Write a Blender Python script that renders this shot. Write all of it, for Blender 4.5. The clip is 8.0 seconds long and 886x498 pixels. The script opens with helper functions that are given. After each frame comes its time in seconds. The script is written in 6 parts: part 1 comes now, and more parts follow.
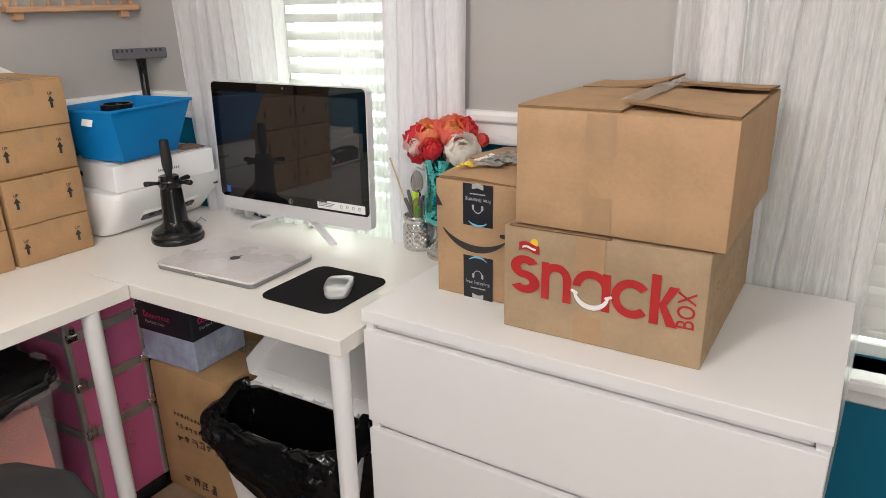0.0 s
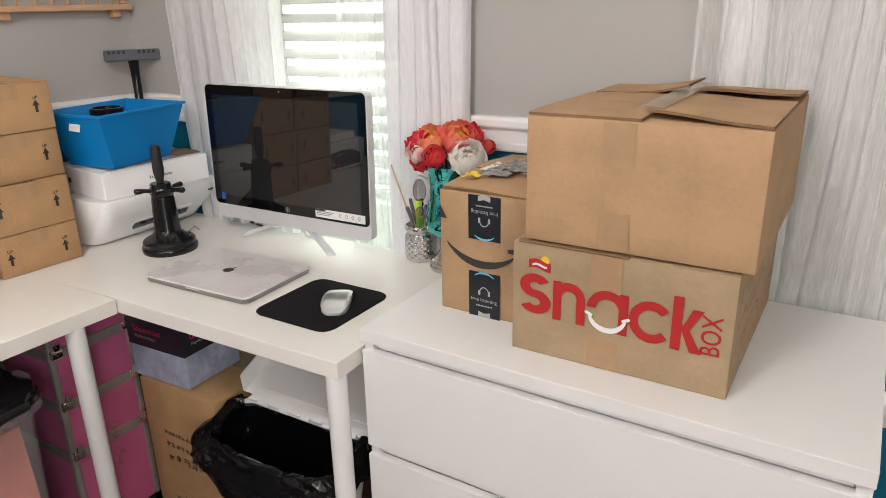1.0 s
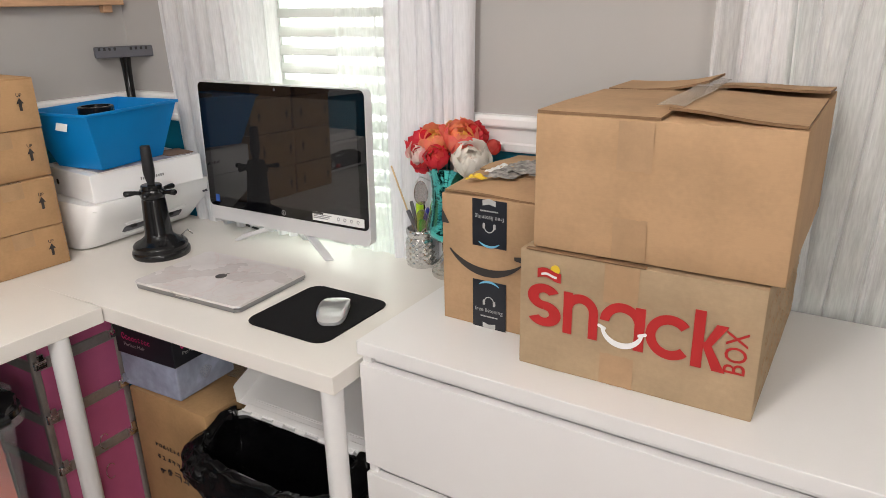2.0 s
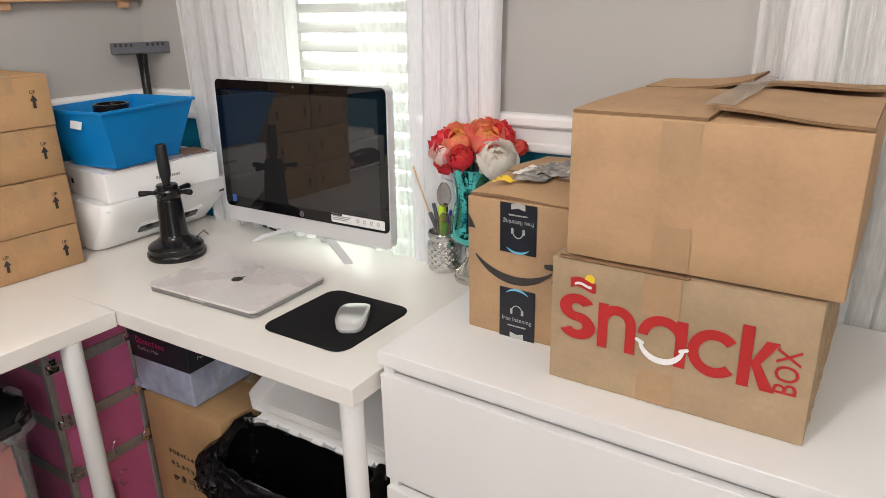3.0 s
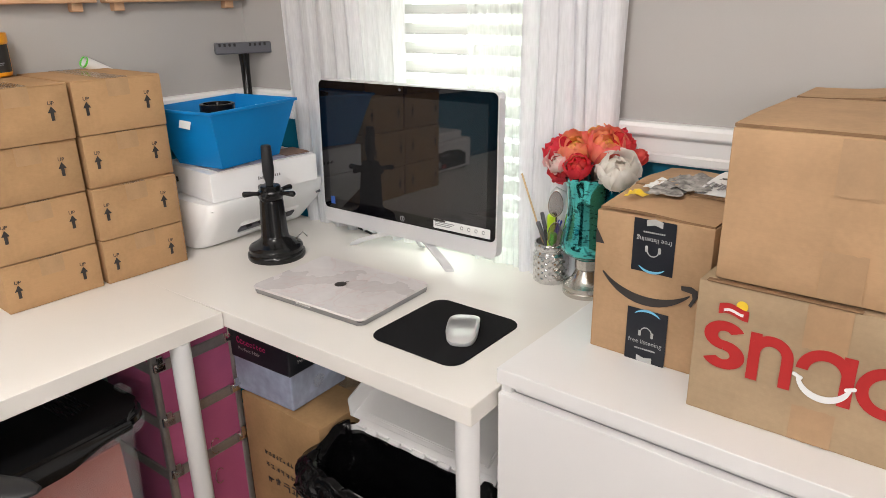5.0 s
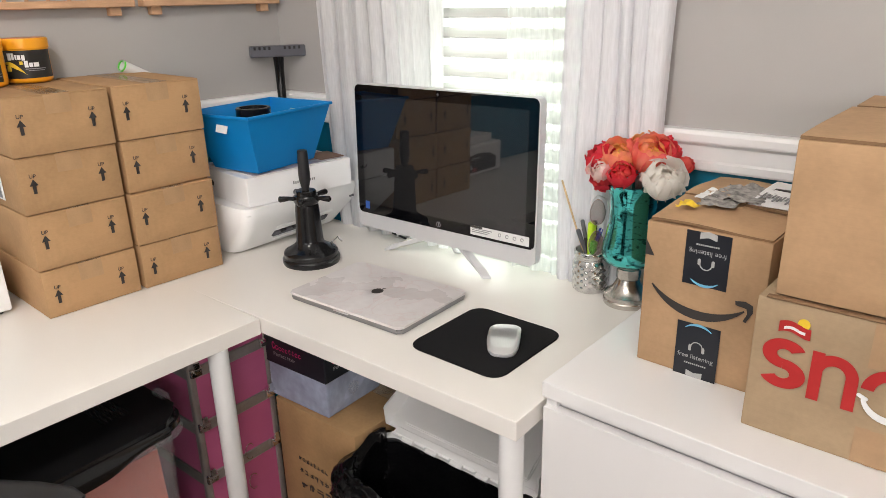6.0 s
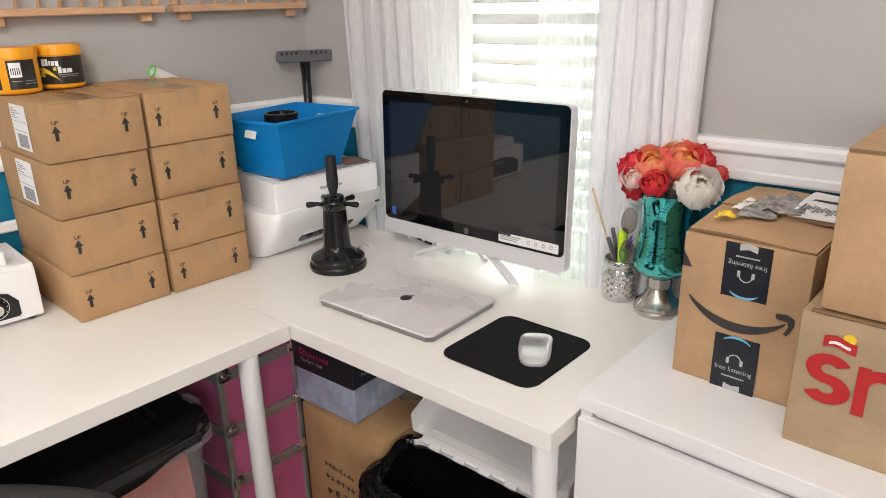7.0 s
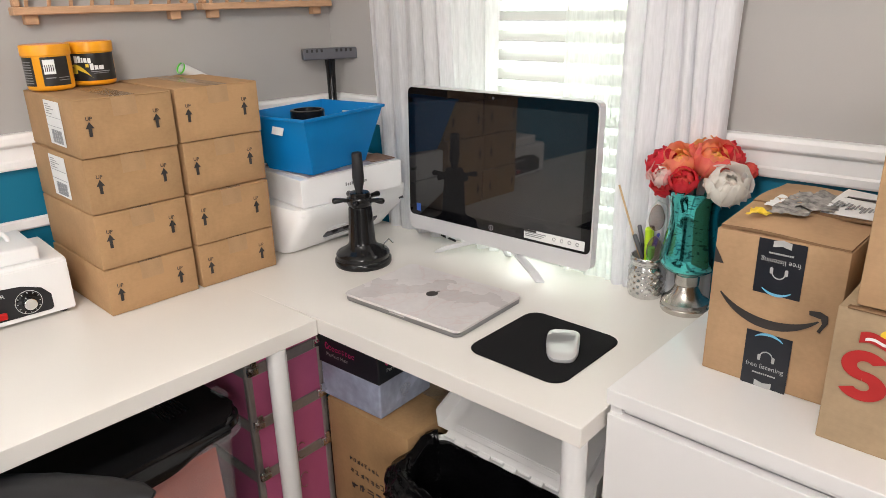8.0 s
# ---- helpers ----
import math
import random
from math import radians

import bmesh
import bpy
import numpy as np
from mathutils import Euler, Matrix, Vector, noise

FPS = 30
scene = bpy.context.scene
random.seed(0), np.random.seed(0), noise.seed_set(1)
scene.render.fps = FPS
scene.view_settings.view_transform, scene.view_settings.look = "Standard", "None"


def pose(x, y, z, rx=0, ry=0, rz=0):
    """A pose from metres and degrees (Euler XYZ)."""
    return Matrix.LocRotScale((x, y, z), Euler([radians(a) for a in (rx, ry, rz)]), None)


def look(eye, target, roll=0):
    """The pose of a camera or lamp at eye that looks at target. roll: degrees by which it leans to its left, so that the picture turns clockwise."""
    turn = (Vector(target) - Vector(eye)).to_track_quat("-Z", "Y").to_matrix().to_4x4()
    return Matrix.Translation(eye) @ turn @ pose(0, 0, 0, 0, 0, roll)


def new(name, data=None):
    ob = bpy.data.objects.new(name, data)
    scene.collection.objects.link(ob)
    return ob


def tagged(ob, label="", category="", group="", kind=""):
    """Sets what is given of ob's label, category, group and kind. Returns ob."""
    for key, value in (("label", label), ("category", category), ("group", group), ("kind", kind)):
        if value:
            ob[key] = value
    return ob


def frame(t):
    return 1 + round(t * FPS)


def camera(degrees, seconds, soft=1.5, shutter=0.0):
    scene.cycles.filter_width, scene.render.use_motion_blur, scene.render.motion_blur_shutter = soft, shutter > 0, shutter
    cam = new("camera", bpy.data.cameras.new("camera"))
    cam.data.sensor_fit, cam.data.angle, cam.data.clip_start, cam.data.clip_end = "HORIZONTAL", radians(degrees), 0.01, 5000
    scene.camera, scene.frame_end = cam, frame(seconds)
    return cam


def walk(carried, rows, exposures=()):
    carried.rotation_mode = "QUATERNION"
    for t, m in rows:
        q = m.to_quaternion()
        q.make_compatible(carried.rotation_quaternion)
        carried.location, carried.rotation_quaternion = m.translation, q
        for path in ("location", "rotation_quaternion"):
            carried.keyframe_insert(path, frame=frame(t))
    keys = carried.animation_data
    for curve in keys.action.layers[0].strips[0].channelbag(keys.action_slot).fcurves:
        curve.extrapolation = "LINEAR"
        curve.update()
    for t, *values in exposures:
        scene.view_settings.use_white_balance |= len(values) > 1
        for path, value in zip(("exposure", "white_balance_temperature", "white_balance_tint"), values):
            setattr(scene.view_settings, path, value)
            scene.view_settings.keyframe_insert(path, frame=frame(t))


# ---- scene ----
cam = camera(65.0, 8.0, soft=0.62)
PATH = [
    (0, (1.953, -1.448, 1.316), (0.959, 0.154, 0.648), -1.2),
    (0.5, (1.93, -1.417, 1.317), (0.932, 0.184, 0.651), -1.2),
    (1, (1.907, -1.377, 1.315), (0.906, 0.221, 0.647), -1.2),
    (2.5, (1.85, -1.289, 1.298), (0.827, 0.294, 0.626), -1.3),
    (3, (1.826, -1.274, 1.296), (0.78, 0.292, 0.622), -1.3),
    (3.5, (1.799, -1.275, 1.294), (0.726, 0.272, 0.62), -1.3),
    (4, (1.771, -1.284, 1.293), (0.662, 0.238, 0.62), -1.2),
    (4.5, (1.742, -1.291, 1.3), (0.599, 0.205, 0.626), -1.1),
    (5, (1.714, -1.292, 1.306), (0.535, 0.175, 0.629), -1.2),
    (6.5, (1.653, -1.306, 1.323), (0.418, 0.114, 0.646), -1.3),
    (7, (1.64, -1.314, 1.328), (0.39, 0.093, 0.653), -1.3),
    (7.5, (1.632, -1.324, 1.329), (0.368, 0.071, 0.652), -1.3),
    (8, (1.626, -1.336, 1.325), (0.346, 0.044, 0.648), -1.4),
]
walk(cam, [(t, look(eye, target, roll)) for t, eye, target, roll in PATH], [(0, -0.16), (3, -0.08), (5, 0.0), (8, -0.02)])

# ---- world, sun, lights, exposure ----
scene.view_settings.exposure = 0.0
world = bpy.data.worlds.new("sky")
scene.world = world
world.use_nodes = True
wn = world.node_tree
sky = wn.nodes.new("ShaderNodeTexSky")
sky.sky_type = "NISHITA"
sky.sun_disc = False
sky.sun_elevation, sky.sun_rotation = radians(48), radians(20)
wn.nodes["Background"].inputs[1].default_value = 0.1
wn.links.new(sky.outputs[0], wn.nodes["Background"].inputs[0])

sun_data = bpy.data.lights.new("sun", "SUN")
sun_data.energy, sun_data.angle, sun_data.color = 2.0, radians(2), (1.0, 0.96, 0.9)
sun = new("sun", sun_data)
sun.matrix_world = look((1.5, 8.0, 9.0), (0.8, 0.0, 0.8))


def fill_lamp(name, eye, target, w, h, watts, color):
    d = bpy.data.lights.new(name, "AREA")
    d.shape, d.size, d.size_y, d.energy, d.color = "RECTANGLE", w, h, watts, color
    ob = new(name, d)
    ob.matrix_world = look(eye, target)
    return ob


# unseen fill lamps behind the camera, set in two added wall openings
fill_lamp("south_fill_light", (1.15, -3.33, 1.75), (1.15, 0, 0.9), 1.2, 1.2, 13, (1.0, 0.935, 0.885))
fill_lamp("east_fill_light", (3.62, -2.85, 1.75), (0.2, -0.8, 0.8), 1.0, 1.2, 40, (1.0, 0.935, 0.885))
# the room's ceiling lamp, above and behind the camera
lamp_data = bpy.data.lights.new("ceiling_lamp_light", "POINT")
lamp_data.shadow_soft_size, lamp_data.energy, lamp_data.color = 0.15, 47, (1.0, 0.94, 0.9)
new("ceiling_lamp_light", lamp_data).matrix_world = pose(1.4, -1.7, 2.22)
# ---- helpers for meshes ----
WW = pose(0, -0.03, 0, 0, 0, 1.43)   # window wall: x along it, y out of the room
LW = pose(0, -0.03, 0, 0, 0, -3.0)   # side wall: y along it, x into the room
DESK_Z, DRES_Z = 0.735, 0.778


def thing(name, label, category, m=None, group="", kind=""):
    ob = new(name)
    ob.empty_display_size = 0.05
    ob.matrix_world = m if m is not None else Matrix()
    return tagged(ob, label, category, group, kind)


def part(name, bm, material, parent=None, label="", smooth=None):
    me = bpy.data.meshes.new(name)
    bmesh.ops.recalc_face_normals(bm, faces=bm.faces)
    bm.to_mesh(me)
    bm.free()
    mats = material if isinstance(material, (list, tuple)) else [material]
    for mm in mats:
        me.materials.append(mm)
    if smooth is not None:
        me.shade_smooth()
        if smooth < 180:
            me.set_sharp_from_angle(angle=radians(smooth))
    ob = new(name, me)
    if parent is not None:
        ob.parent = parent
    if label:
        tagged(ob, label)
    return ob


def again(ob, parent, m, name=""):
    """Another object on the same mesh."""
    o = new(name or ob.name.split(".")[0], ob.data)
    o.parent = parent
    o.matrix_basis = m
    return o


def box(bm, x0, x1, y0, y1, z0, z1, bev=0.0, seg=1, m=None, mi=0):
    c = Matrix.LocRotScale(((x0 + x1) / 2, (y0 + y1) / 2, (z0 + z1) / 2), None, (x1 - x0, y1 - y0, z1 - z0))
    vs = bmesh.ops.create_cube(bm, size=1.0, matrix=c)["verts"]
    faces = list({f for v in vs for f in v.link_faces})
    for f in faces:
        f.material_index = mi
    if bev > 0:
        es = list({e for v in vs for e in v.link_edges})
        r = bmesh.ops.bevel(bm, geom=es, offset=bev, segments=seg, profile=0.5, affect="EDGES", clamp_overlap=True)
        vs = list({v for f in r["faces"] for v in f.verts} | {v for v in vs if v.is_valid})
    if m is not None:
        bmesh.ops.transform(bm, matrix=m, verts=vs)
    return vs


def boxed(*args, **kw):
    bm = bmesh.new()
    box(bm, *args, **kw)
    return bm


def prism(bm, pts, z0, z1, m=None, mi=0):
    """A flat outline, drawn in x and y, with a thickness along z."""
    lo = [bm.verts.new((x, y, z0)) for x, y in pts]
    hi = [bm.verts.new((x, y, z1)) for x, y in pts]
    n = len(pts)
    fs = [bm.faces.new(lo[::-1]), bm.faces.new(hi)]
    fs += [bm.faces.new((lo[i], lo[(i + 1) % n], hi[(i + 1) % n], hi[i])) for i in range(n)]
    for f in fs:
        f.material_index = mi
    if m is not None:
        bmesh.ops.transform(bm, matrix=m, verts=lo + hi)
    return lo + hi


def rrect(w, h, r, n=5, cx=0.0, cy=0.0):
    pts = []
    for k, (sx, sy) in enumerate(((1, 1), (-1, 1), (-1, -1), (1, -1))):
        for i in range(n + 1):
            a = radians(90 * k + 90 * i / n)
            pts.append((cx + sx * (w / 2 - r) + r * math.cos(a), cy + sy * (h / 2 - r) + r * math.sin(a)))
    return pts


def lathe(bm, prof, seg=32, m=None, wob=None, mi=0):
    rings = []
    for r, z in prof:
        ring = []
        for i in range(seg):
            a = 2 * math.pi * i / seg
            rr = r if wob is None else wob(r, z, a)
            ring.append(bm.verts.new((rr * math.cos(a), rr * math.sin(a), z)))
        rings.append(ring)
    for a, b in zip(rings, rings[1:]):
        for i in range(seg):
            f = bm.faces.new((a[i], a[(i + 1) % seg], b[(i + 1) % seg], b[i]))
            f.material_index = mi
    for ring, flip in ((rings[0], True), (rings[-1], False)):
        f = bm.faces.new(ring[::-1] if flip else ring)
        f.material_index = mi
    vs = [v for ring in rings for v in ring]
    if m is not None:
        bmesh.ops.transform(bm, matrix=m, verts=vs)
    return vs


def tube(bm, pts, r, seg=8, close=True):
    """A round rod along points; r is one radius or one for each point."""
    pts = [Vector(p) for p in pts]
    rs = r if isinstance(r, (list, tuple)) else [r] * len(pts)
    rings = []
    up = Vector((0.31, 0.17, 0.93))
    for i, p in enumerate(pts):
        d = (pts[min(i + 1, len(pts) - 1)] - pts[max(i - 1, 0)]).normalized()
        if abs(d.dot(up)) > 0.97:
            up = Vector((0.9, 0.3, 0.1))
        s = d.cross(up).normalized()
        t = s.cross(d).normalized()
        rings.append([bm.verts.new(p + rs[i] * (math.cos(2 * math.pi * k / seg) * s + math.sin(2 * math.pi * k / seg) * t)) for k in range(seg)])
    for a, b in zip(rings, rings[1:]):
        for i in range(seg):
            bm.faces.new((a[i], a[(i + 1) % seg], b[(i + 1) % seg], b[i]))
    if close:
        bm.faces.new(rings[0][::-1])
        bm.faces.new(rings[-1])


def grid(bm, fn, nu, nv, wrap=False, mi=0):
    vs = [[bm.verts.new(fn(i / nu, j / nv)) for j in range(nv + 1)] for i in range(nu if wrap else nu + 1)]
    n = len(vs)
    for i in range(nu):
        for j in range(nv):
            f = bm.faces.new((vs[i][j], vs[(i + 1) % n][j], vs[(i + 1) % n][j + 1], vs[i][j + 1]))
            f.material_index = mi
    return vs


def thick_sheet(bm, fn, nu, nv, t):
    """A curved slab: fn gives its upper side, t its thickness along z."""
    a = grid(bm, fn, nu, nv)
    b = grid(bm, lambda u, v: Vector(fn(u, v)) - Vector((0, 0, t)), nu, nv)
    for i in range(nu):
        bm.faces.new((a[i][0], a[i + 1][0], b[i + 1][0], b[i][0]))
        bm.faces.new((a[i][nv], a[i + 1][nv], b[i + 1][nv], b[i][nv]))
    for j in range(nv):
        bm.faces.new((a[0][j], a[0][j + 1], b[0][j + 1], b[0][j]))
        bm.faces.new((a[nu][j], a[nu][j + 1], b[nu][j + 1], b[nu][j]))


def lettering(text, w, h, bold=0.0):
    """Flat letters in the x-y plane, w by h, lower left at the origin."""
    cu = bpy.data.curves.new("lettering", "FONT")
    cu.body, cu.offset, cu.resolution_u = text, bold, 3
    ob = new("lettering", cu)
    bpy.context.view_layer.update()
    me = bpy.data.meshes.new_from_object(ob.evaluated_get(bpy.context.evaluated_depsgraph_get()))
    bm = bmesh.new()
    bm.from_mesh(me)
    bpy.data.objects.remove(ob)
    bpy.data.curves.remove(cu)
    bpy.data.meshes.remove(me)
    xs = [v.co.x for v in bm.verts]
    ys = [v.co.y for v in bm.verts]
    x0, y0 = min(xs), min(ys)
    sx, sy = w / (max(xs) - x0), h / (max(ys) - y0)
    for v in bm.verts:
        v.co = Vector(((v.co.x - x0) * sx, (v.co.y - y0) * sy, 0))
    return bm


# frames for prints: x to the right and y up on the face, z out of it
def face_front(x, y, z):      # a face that looks towards -y
    return Matrix(((1, 0, 0, x), (0, 0, -1, y), (0, 1, 0, z), (0, 0, 0, 1)))


def face_side(x, y, z):       # a face that looks towards +x
    return Matrix(((0, 0, 1, x), (1, 0, 0, y), (0, 1, 0, z), (0, 0, 0, 1)))


def put(ob, m):
    ob.matrix_basis = m
    return ob


# ---- materials ----
def nodes_of(name):
    m = bpy.data.materials.new(name)
    m.use_nodes = True
    nt = m.node_tree
    return m, nt, nt.nodes["Principled BSDF"]


def mat(name, color, rough=0.5, metal=0.0, var=0.06, scale=9.0, fine=160.0, bump=0.08, coat=0.0, rand=0.0, rvar=0.08,
        tint=None, stretch=None, spec=0.5, alpha=1.0, trans=0.0, ior=1.45):
    """Paint, plastic, board: colour that wanders at two scales, uneven gloss and a fine relief."""
    m, nt, p = nodes_of(name)
    N, L = nt.nodes, nt.links
    co = N.new("ShaderNodeTexCoord")
    src = co.outputs["Object"]
    if stretch:
        mp = N.new("ShaderNodeMapping")
        mp.inputs["Scale"].default_value = stretch
        L.new(src, mp.inputs[0])
        src = mp.outputs[0]
    big, small = N.new("ShaderNodeTexNoise"), N.new("ShaderNodeTexNoise")
    big.inputs["Scale"].default_value, big.inputs["Detail"].default_value = scale, 4
    small.inputs["Scale"].default_value, small.inputs["Detail"].default_value = fine, 3
    L.new(src, big.inputs["Vector"])
    L.new(src, small.inputs["Vector"])
    mixv = N.new("ShaderNodeMath")
    mixv.operation = "MULTIPLY_ADD"
    mixv.inputs[1].default_value = 0.35
    L.new(small.outputs["Fac"], mixv.inputs[0])
    L.new(big.outputs["Fac"], mixv.inputs[2])
    val = mixv.outputs[0]
    if rand:
        info = N.new("ShaderNodeObjectInfo")
        ad = N.new("ShaderNodeMath")
        ad.operation = "MULTIPLY_ADD"
        ad.inputs[1].default_value = rand
        L.new(info.outputs["Random"], ad.inputs[0])
        L.new(val, ad.inputs[2])
        val = ad.outputs[0]
    ramp = N.new("ShaderNodeValToRGB")
    lo = [c * (1 - var) for c in color]
    hi = [min(1, c * (1 + var)) for c in color] if tint is None else tint
    ramp.color_ramp.elements[0].position, ramp.color_ramp.elements[1].position = 0.4, 0.95 + rand
    ramp.color_ramp.elements[0].color, ramp.color_ramp.elements[1].color = (*lo, 1), (*hi, 1)
    L.new(val, ramp.inputs[0])
    L.new(ramp.outputs[0], p.inputs["Base Color"])
    rr = N.new("ShaderNodeMapRange")
    rr.inputs[3].default_value, rr.inputs[4].default_value = max(0.01, rough - rvar), min(1, rough + rvar)
    L.new(big.outputs["Fac"], rr.inputs[0])
    L.new(rr.outputs[0], p.inputs["Roughness"])
    if bump:
        b = N.new("ShaderNodeBump")
        b.inputs["Strength"].default_value, b.inputs["Distance"].default_value = bump, 0.001
        L.new(small.outputs["Fac"], b.inputs["Height"])
        L.new(b.outputs[0], p.inputs["Normal"])
    p.inputs["Metallic"].default_value = metal
    p.inputs["Coat Weight"].default_value = coat
    p.inputs["Specular IOR Level"].default_value = spec
    p.inputs["Transmission Weight"].default_value = trans
    p.inputs["IOR"].default_value = ior
    p.inputs["Alpha"].default_value = alpha
    return m


def cardboard(name, color, rand=0.25):
    """Kraft board: soft blotches, fibres, faint flutes."""
    m = mat(name, color, rough=0.78, var=0.18, scale=11, fine=130, bump=0.12, rand=rand, rvar=0.06, spec=0.25)
    nt = m.node_tree
    N, L, p = nt.nodes, nt.links, nt.nodes["Principled BSDF"]
    co = N.new("ShaderNodeTexCoord")
    mp = N.new("ShaderNodeMapping")
    mp.inputs["Scale"].default_value = (60, 60, 700)
    L.new(co.outputs["Object"], mp.inputs[0])
    fib = N.new("ShaderNodeTexNoise")
    fib.inputs["Scale"].default_value = 1.0
    L.new(mp.outputs[0], fib.inputs["Vector"])
    mx = N.new("ShaderNodeMix")
    mx.data_type, mx.blend_type = "RGBA", "MULTIPLY"
    mx.inputs[0].default_value = 0.1
    base = p.inputs["Base Color"].links[0].from_socket
    L.new(base, mx.inputs[6])
    L.new(fib.outputs["Fac"], mx.inputs[7])
    L.new(mx.outputs[2], p.inputs["Base Color"])
    return m


def sheer(name, see, color=(0.86, 0.86, 0.88), through_light=0.55):
    """Thin woven curtain: part open weave, part cloth that lets light through."""
    m, nt, p = nodes_of(name)
    N, L = nt.nodes, nt.links
    out = N["Material Output"]
    co = N.new("ShaderNodeTexCoord")
    mp = N.new("ShaderNodeMapping")
    mp.inputs["Scale"].default_value = (260, 260, 30)
    L.new(co.outputs["Object"], mp.inputs[0])
    no = N.new("ShaderNodeTexNoise")
    no.inputs["Scale"].default_value = 1.0
    L.new(mp.outputs[0], no.inputs["Vector"])
    tr, tl, di = N.new("ShaderNodeBsdfTransparent"), N.new("ShaderNodeBsdfTranslucent"), N.new("ShaderNodeBsdfDiffuse")
    tl.inputs[0].default_value = di.inputs[0].default_value = (*color, 1)
    cloth, mix = N.new("ShaderNodeMixShader"), N.new("ShaderNodeMixShader")
    cloth.inputs[0].default_value = through_light
    L.new(di.outputs[0], cloth.inputs[1])
    L.new(tl.outputs[0], cloth.inputs[2])
    mr = N.new("ShaderNodeMapRange")
    mr.inputs[1].default_value, mr.inputs[2].default_value = 0.3, 0.7
    mr.inputs[3].default_value, mr.inputs[4].default_value = max(0, see - 0.05), see + 0.05
    L.new(no.outputs["Fac"], mr.inputs[0])
    L.new(mr.outputs[0], mix.inputs[0])
    L.new(cloth.outputs[0], mix.inputs[1])
    L.new(tr.outputs[0], mix.inputs[2])
    L.new(mix.outputs[0], out.inputs[0])
    return m


def glow(name, color, strength):
    m, nt, p = nodes_of(name)
    N, L = nt.nodes, nt.links
    em = N.new("ShaderNodeEmission")
    no = N.new("ShaderNodeTexNoise")
    no.inputs["Scale"].default_value, no.inputs["Detail"].default_value = 2.2, 3
    rp = N.new("ShaderNodeValToRGB")
    rp.color_ramp.elements[0].position, rp.color_ramp.elements[1].position = 0.38, 0.56
    rp.color_ramp.elements[0].color, rp.color_ramp.elements[1].color = (color[0] * 0.55, color[1] * 0.7, color[2] * 0.5, 1), (*color, 1)
    co = N.new("ShaderNodeTexCoord")
    L.new(co.outputs["Object"], no.inputs["Vector"])
    L.new(no.outputs["Fac"], rp.inputs[0])
    L.new(rp.outputs[0], em.inputs[0])
    em.inputs[1].default_value = strength
    L.new(em.outputs[0], N["Material Output"].inputs[0])
    return m


def petal_mat(name, inner, mid, tip, reach):
    """Silk petals, coloured from the heart of the bloom to the tips."""
    m, nt, p = nodes_of(name)
    N, L = nt.nodes, nt.links
    co = N.new("ShaderNodeTexCoord")
    ln = N.new("ShaderNodeVectorMath")
    ln.operation = "LENGTH"
    L.new(co.outputs["Object"], ln.inputs[0])
    no = N.new("ShaderNodeTexNoise")
    no.inputs["Scale"].default_value = 60
    L.new(co.outputs["Object"], no.inputs["Vector"])
    ge = N.new("ShaderNodeNewGeometry")
    a = N.new("ShaderNodeMath")
    a.operation = "MULTIPLY_ADD"
    a.inputs[1].default_value = 1.0 / reach
    L.new(ln.outputs["Value"], a.inputs[0])
    b = N.new("ShaderNodeMath")
    b.operation = "MULTIPLY_ADD"
    b.inputs[1].default_value, b.inputs[2].default_value = 0.35, -0.3
    L.new(ge.outputs["Random Per Island"], b.inputs[0])
    c = N.new("ShaderNodeMath")
    c.operation = "MULTIPLY_ADD"
    c.inputs[1].default_value = 0.3
    L.new(no.outputs["Fac"], c.inputs[0])
    L.new(b.outputs[0], c.inputs[2])
    L.new(c.outputs[0], a.inputs[2])
    rp = N.new("ShaderNodeValToRGB")
    rp.color_ramp.elements[0].position, rp.color_ramp.elements[0].color = 0.2, (*inner, 1)
    rp.color_ramp.elements[1].position, rp.color_ramp.elements[1].color = 0.92, (*tip, 1)
    e = rp.color_ramp.elements.new(0.55)
    e.color = (*mid, 1)
    L.new(a.outputs[0], rp.inputs[0])
    L.new(rp.outputs[0], p.inputs["Base Color"])
    p.inputs["Roughness"].default_value = 0.6
    tl, mx = N.new("ShaderNodeBsdfTranslucent"), N.new("ShaderNodeMixShader")
    mx.inputs[0].default_value = 0.45
    L.new(rp.outputs[0], tl.inputs[0])
    L.new(p.outputs[0], mx.inputs[1])
    L.new(tl.outputs[0], mx.inputs[2])
    L.new(mx.outputs[0], N["Material Output"].inputs[0])
    return m


def marble(name):
    m = mat(name, (0.63, 0.585, 0.585), rough=0.28, var=0.04, scale=7, fine=60, bump=0.0, tint=(0.76, 0.73, 0.73))
    nt = m.node_tree
    N, L, p = nt.nodes, nt.links, nt.nodes["Principled BSDF"]
    co = N.new("ShaderNodeTexCoord")
    no = N.new("ShaderNodeTexNoise")
    no.inputs["Scale"].default_value, no.inputs["Detail"].default_value, no.inputs["Distortion"].default_value = 7, 5, 1.2
    L.new(co.outputs["Object"], no.inputs["Vector"])
    rp = N.new("ShaderNodeValToRGB")
    r = rp.color_ramp
    r.elements[0].position, r.elements[0].color = 0.485, (0, 0, 0, 1)
    r.elements[1].position, r.elements[1].color = 0.515, (0, 0, 0, 1)
    e = r.elements.new(0.5)
    e.color = (0.17, 0.17, 0.17, 1)
    L.new(no.outputs["Fac"], rp.inputs[0])
    mx = N.new("ShaderNodeMix")
    mx.data_type = "RGBA"
    L.new(rp.outputs[0], mx.inputs[0])
    L.new(p.inputs["Base Color"].links[0].from_socket, mx.inputs[6])
    mx.inputs[7].default_value = (0.55, 0.25, 0.24, 1)
    L.new(mx.outputs[2], p.inputs["Base Color"])
    return m


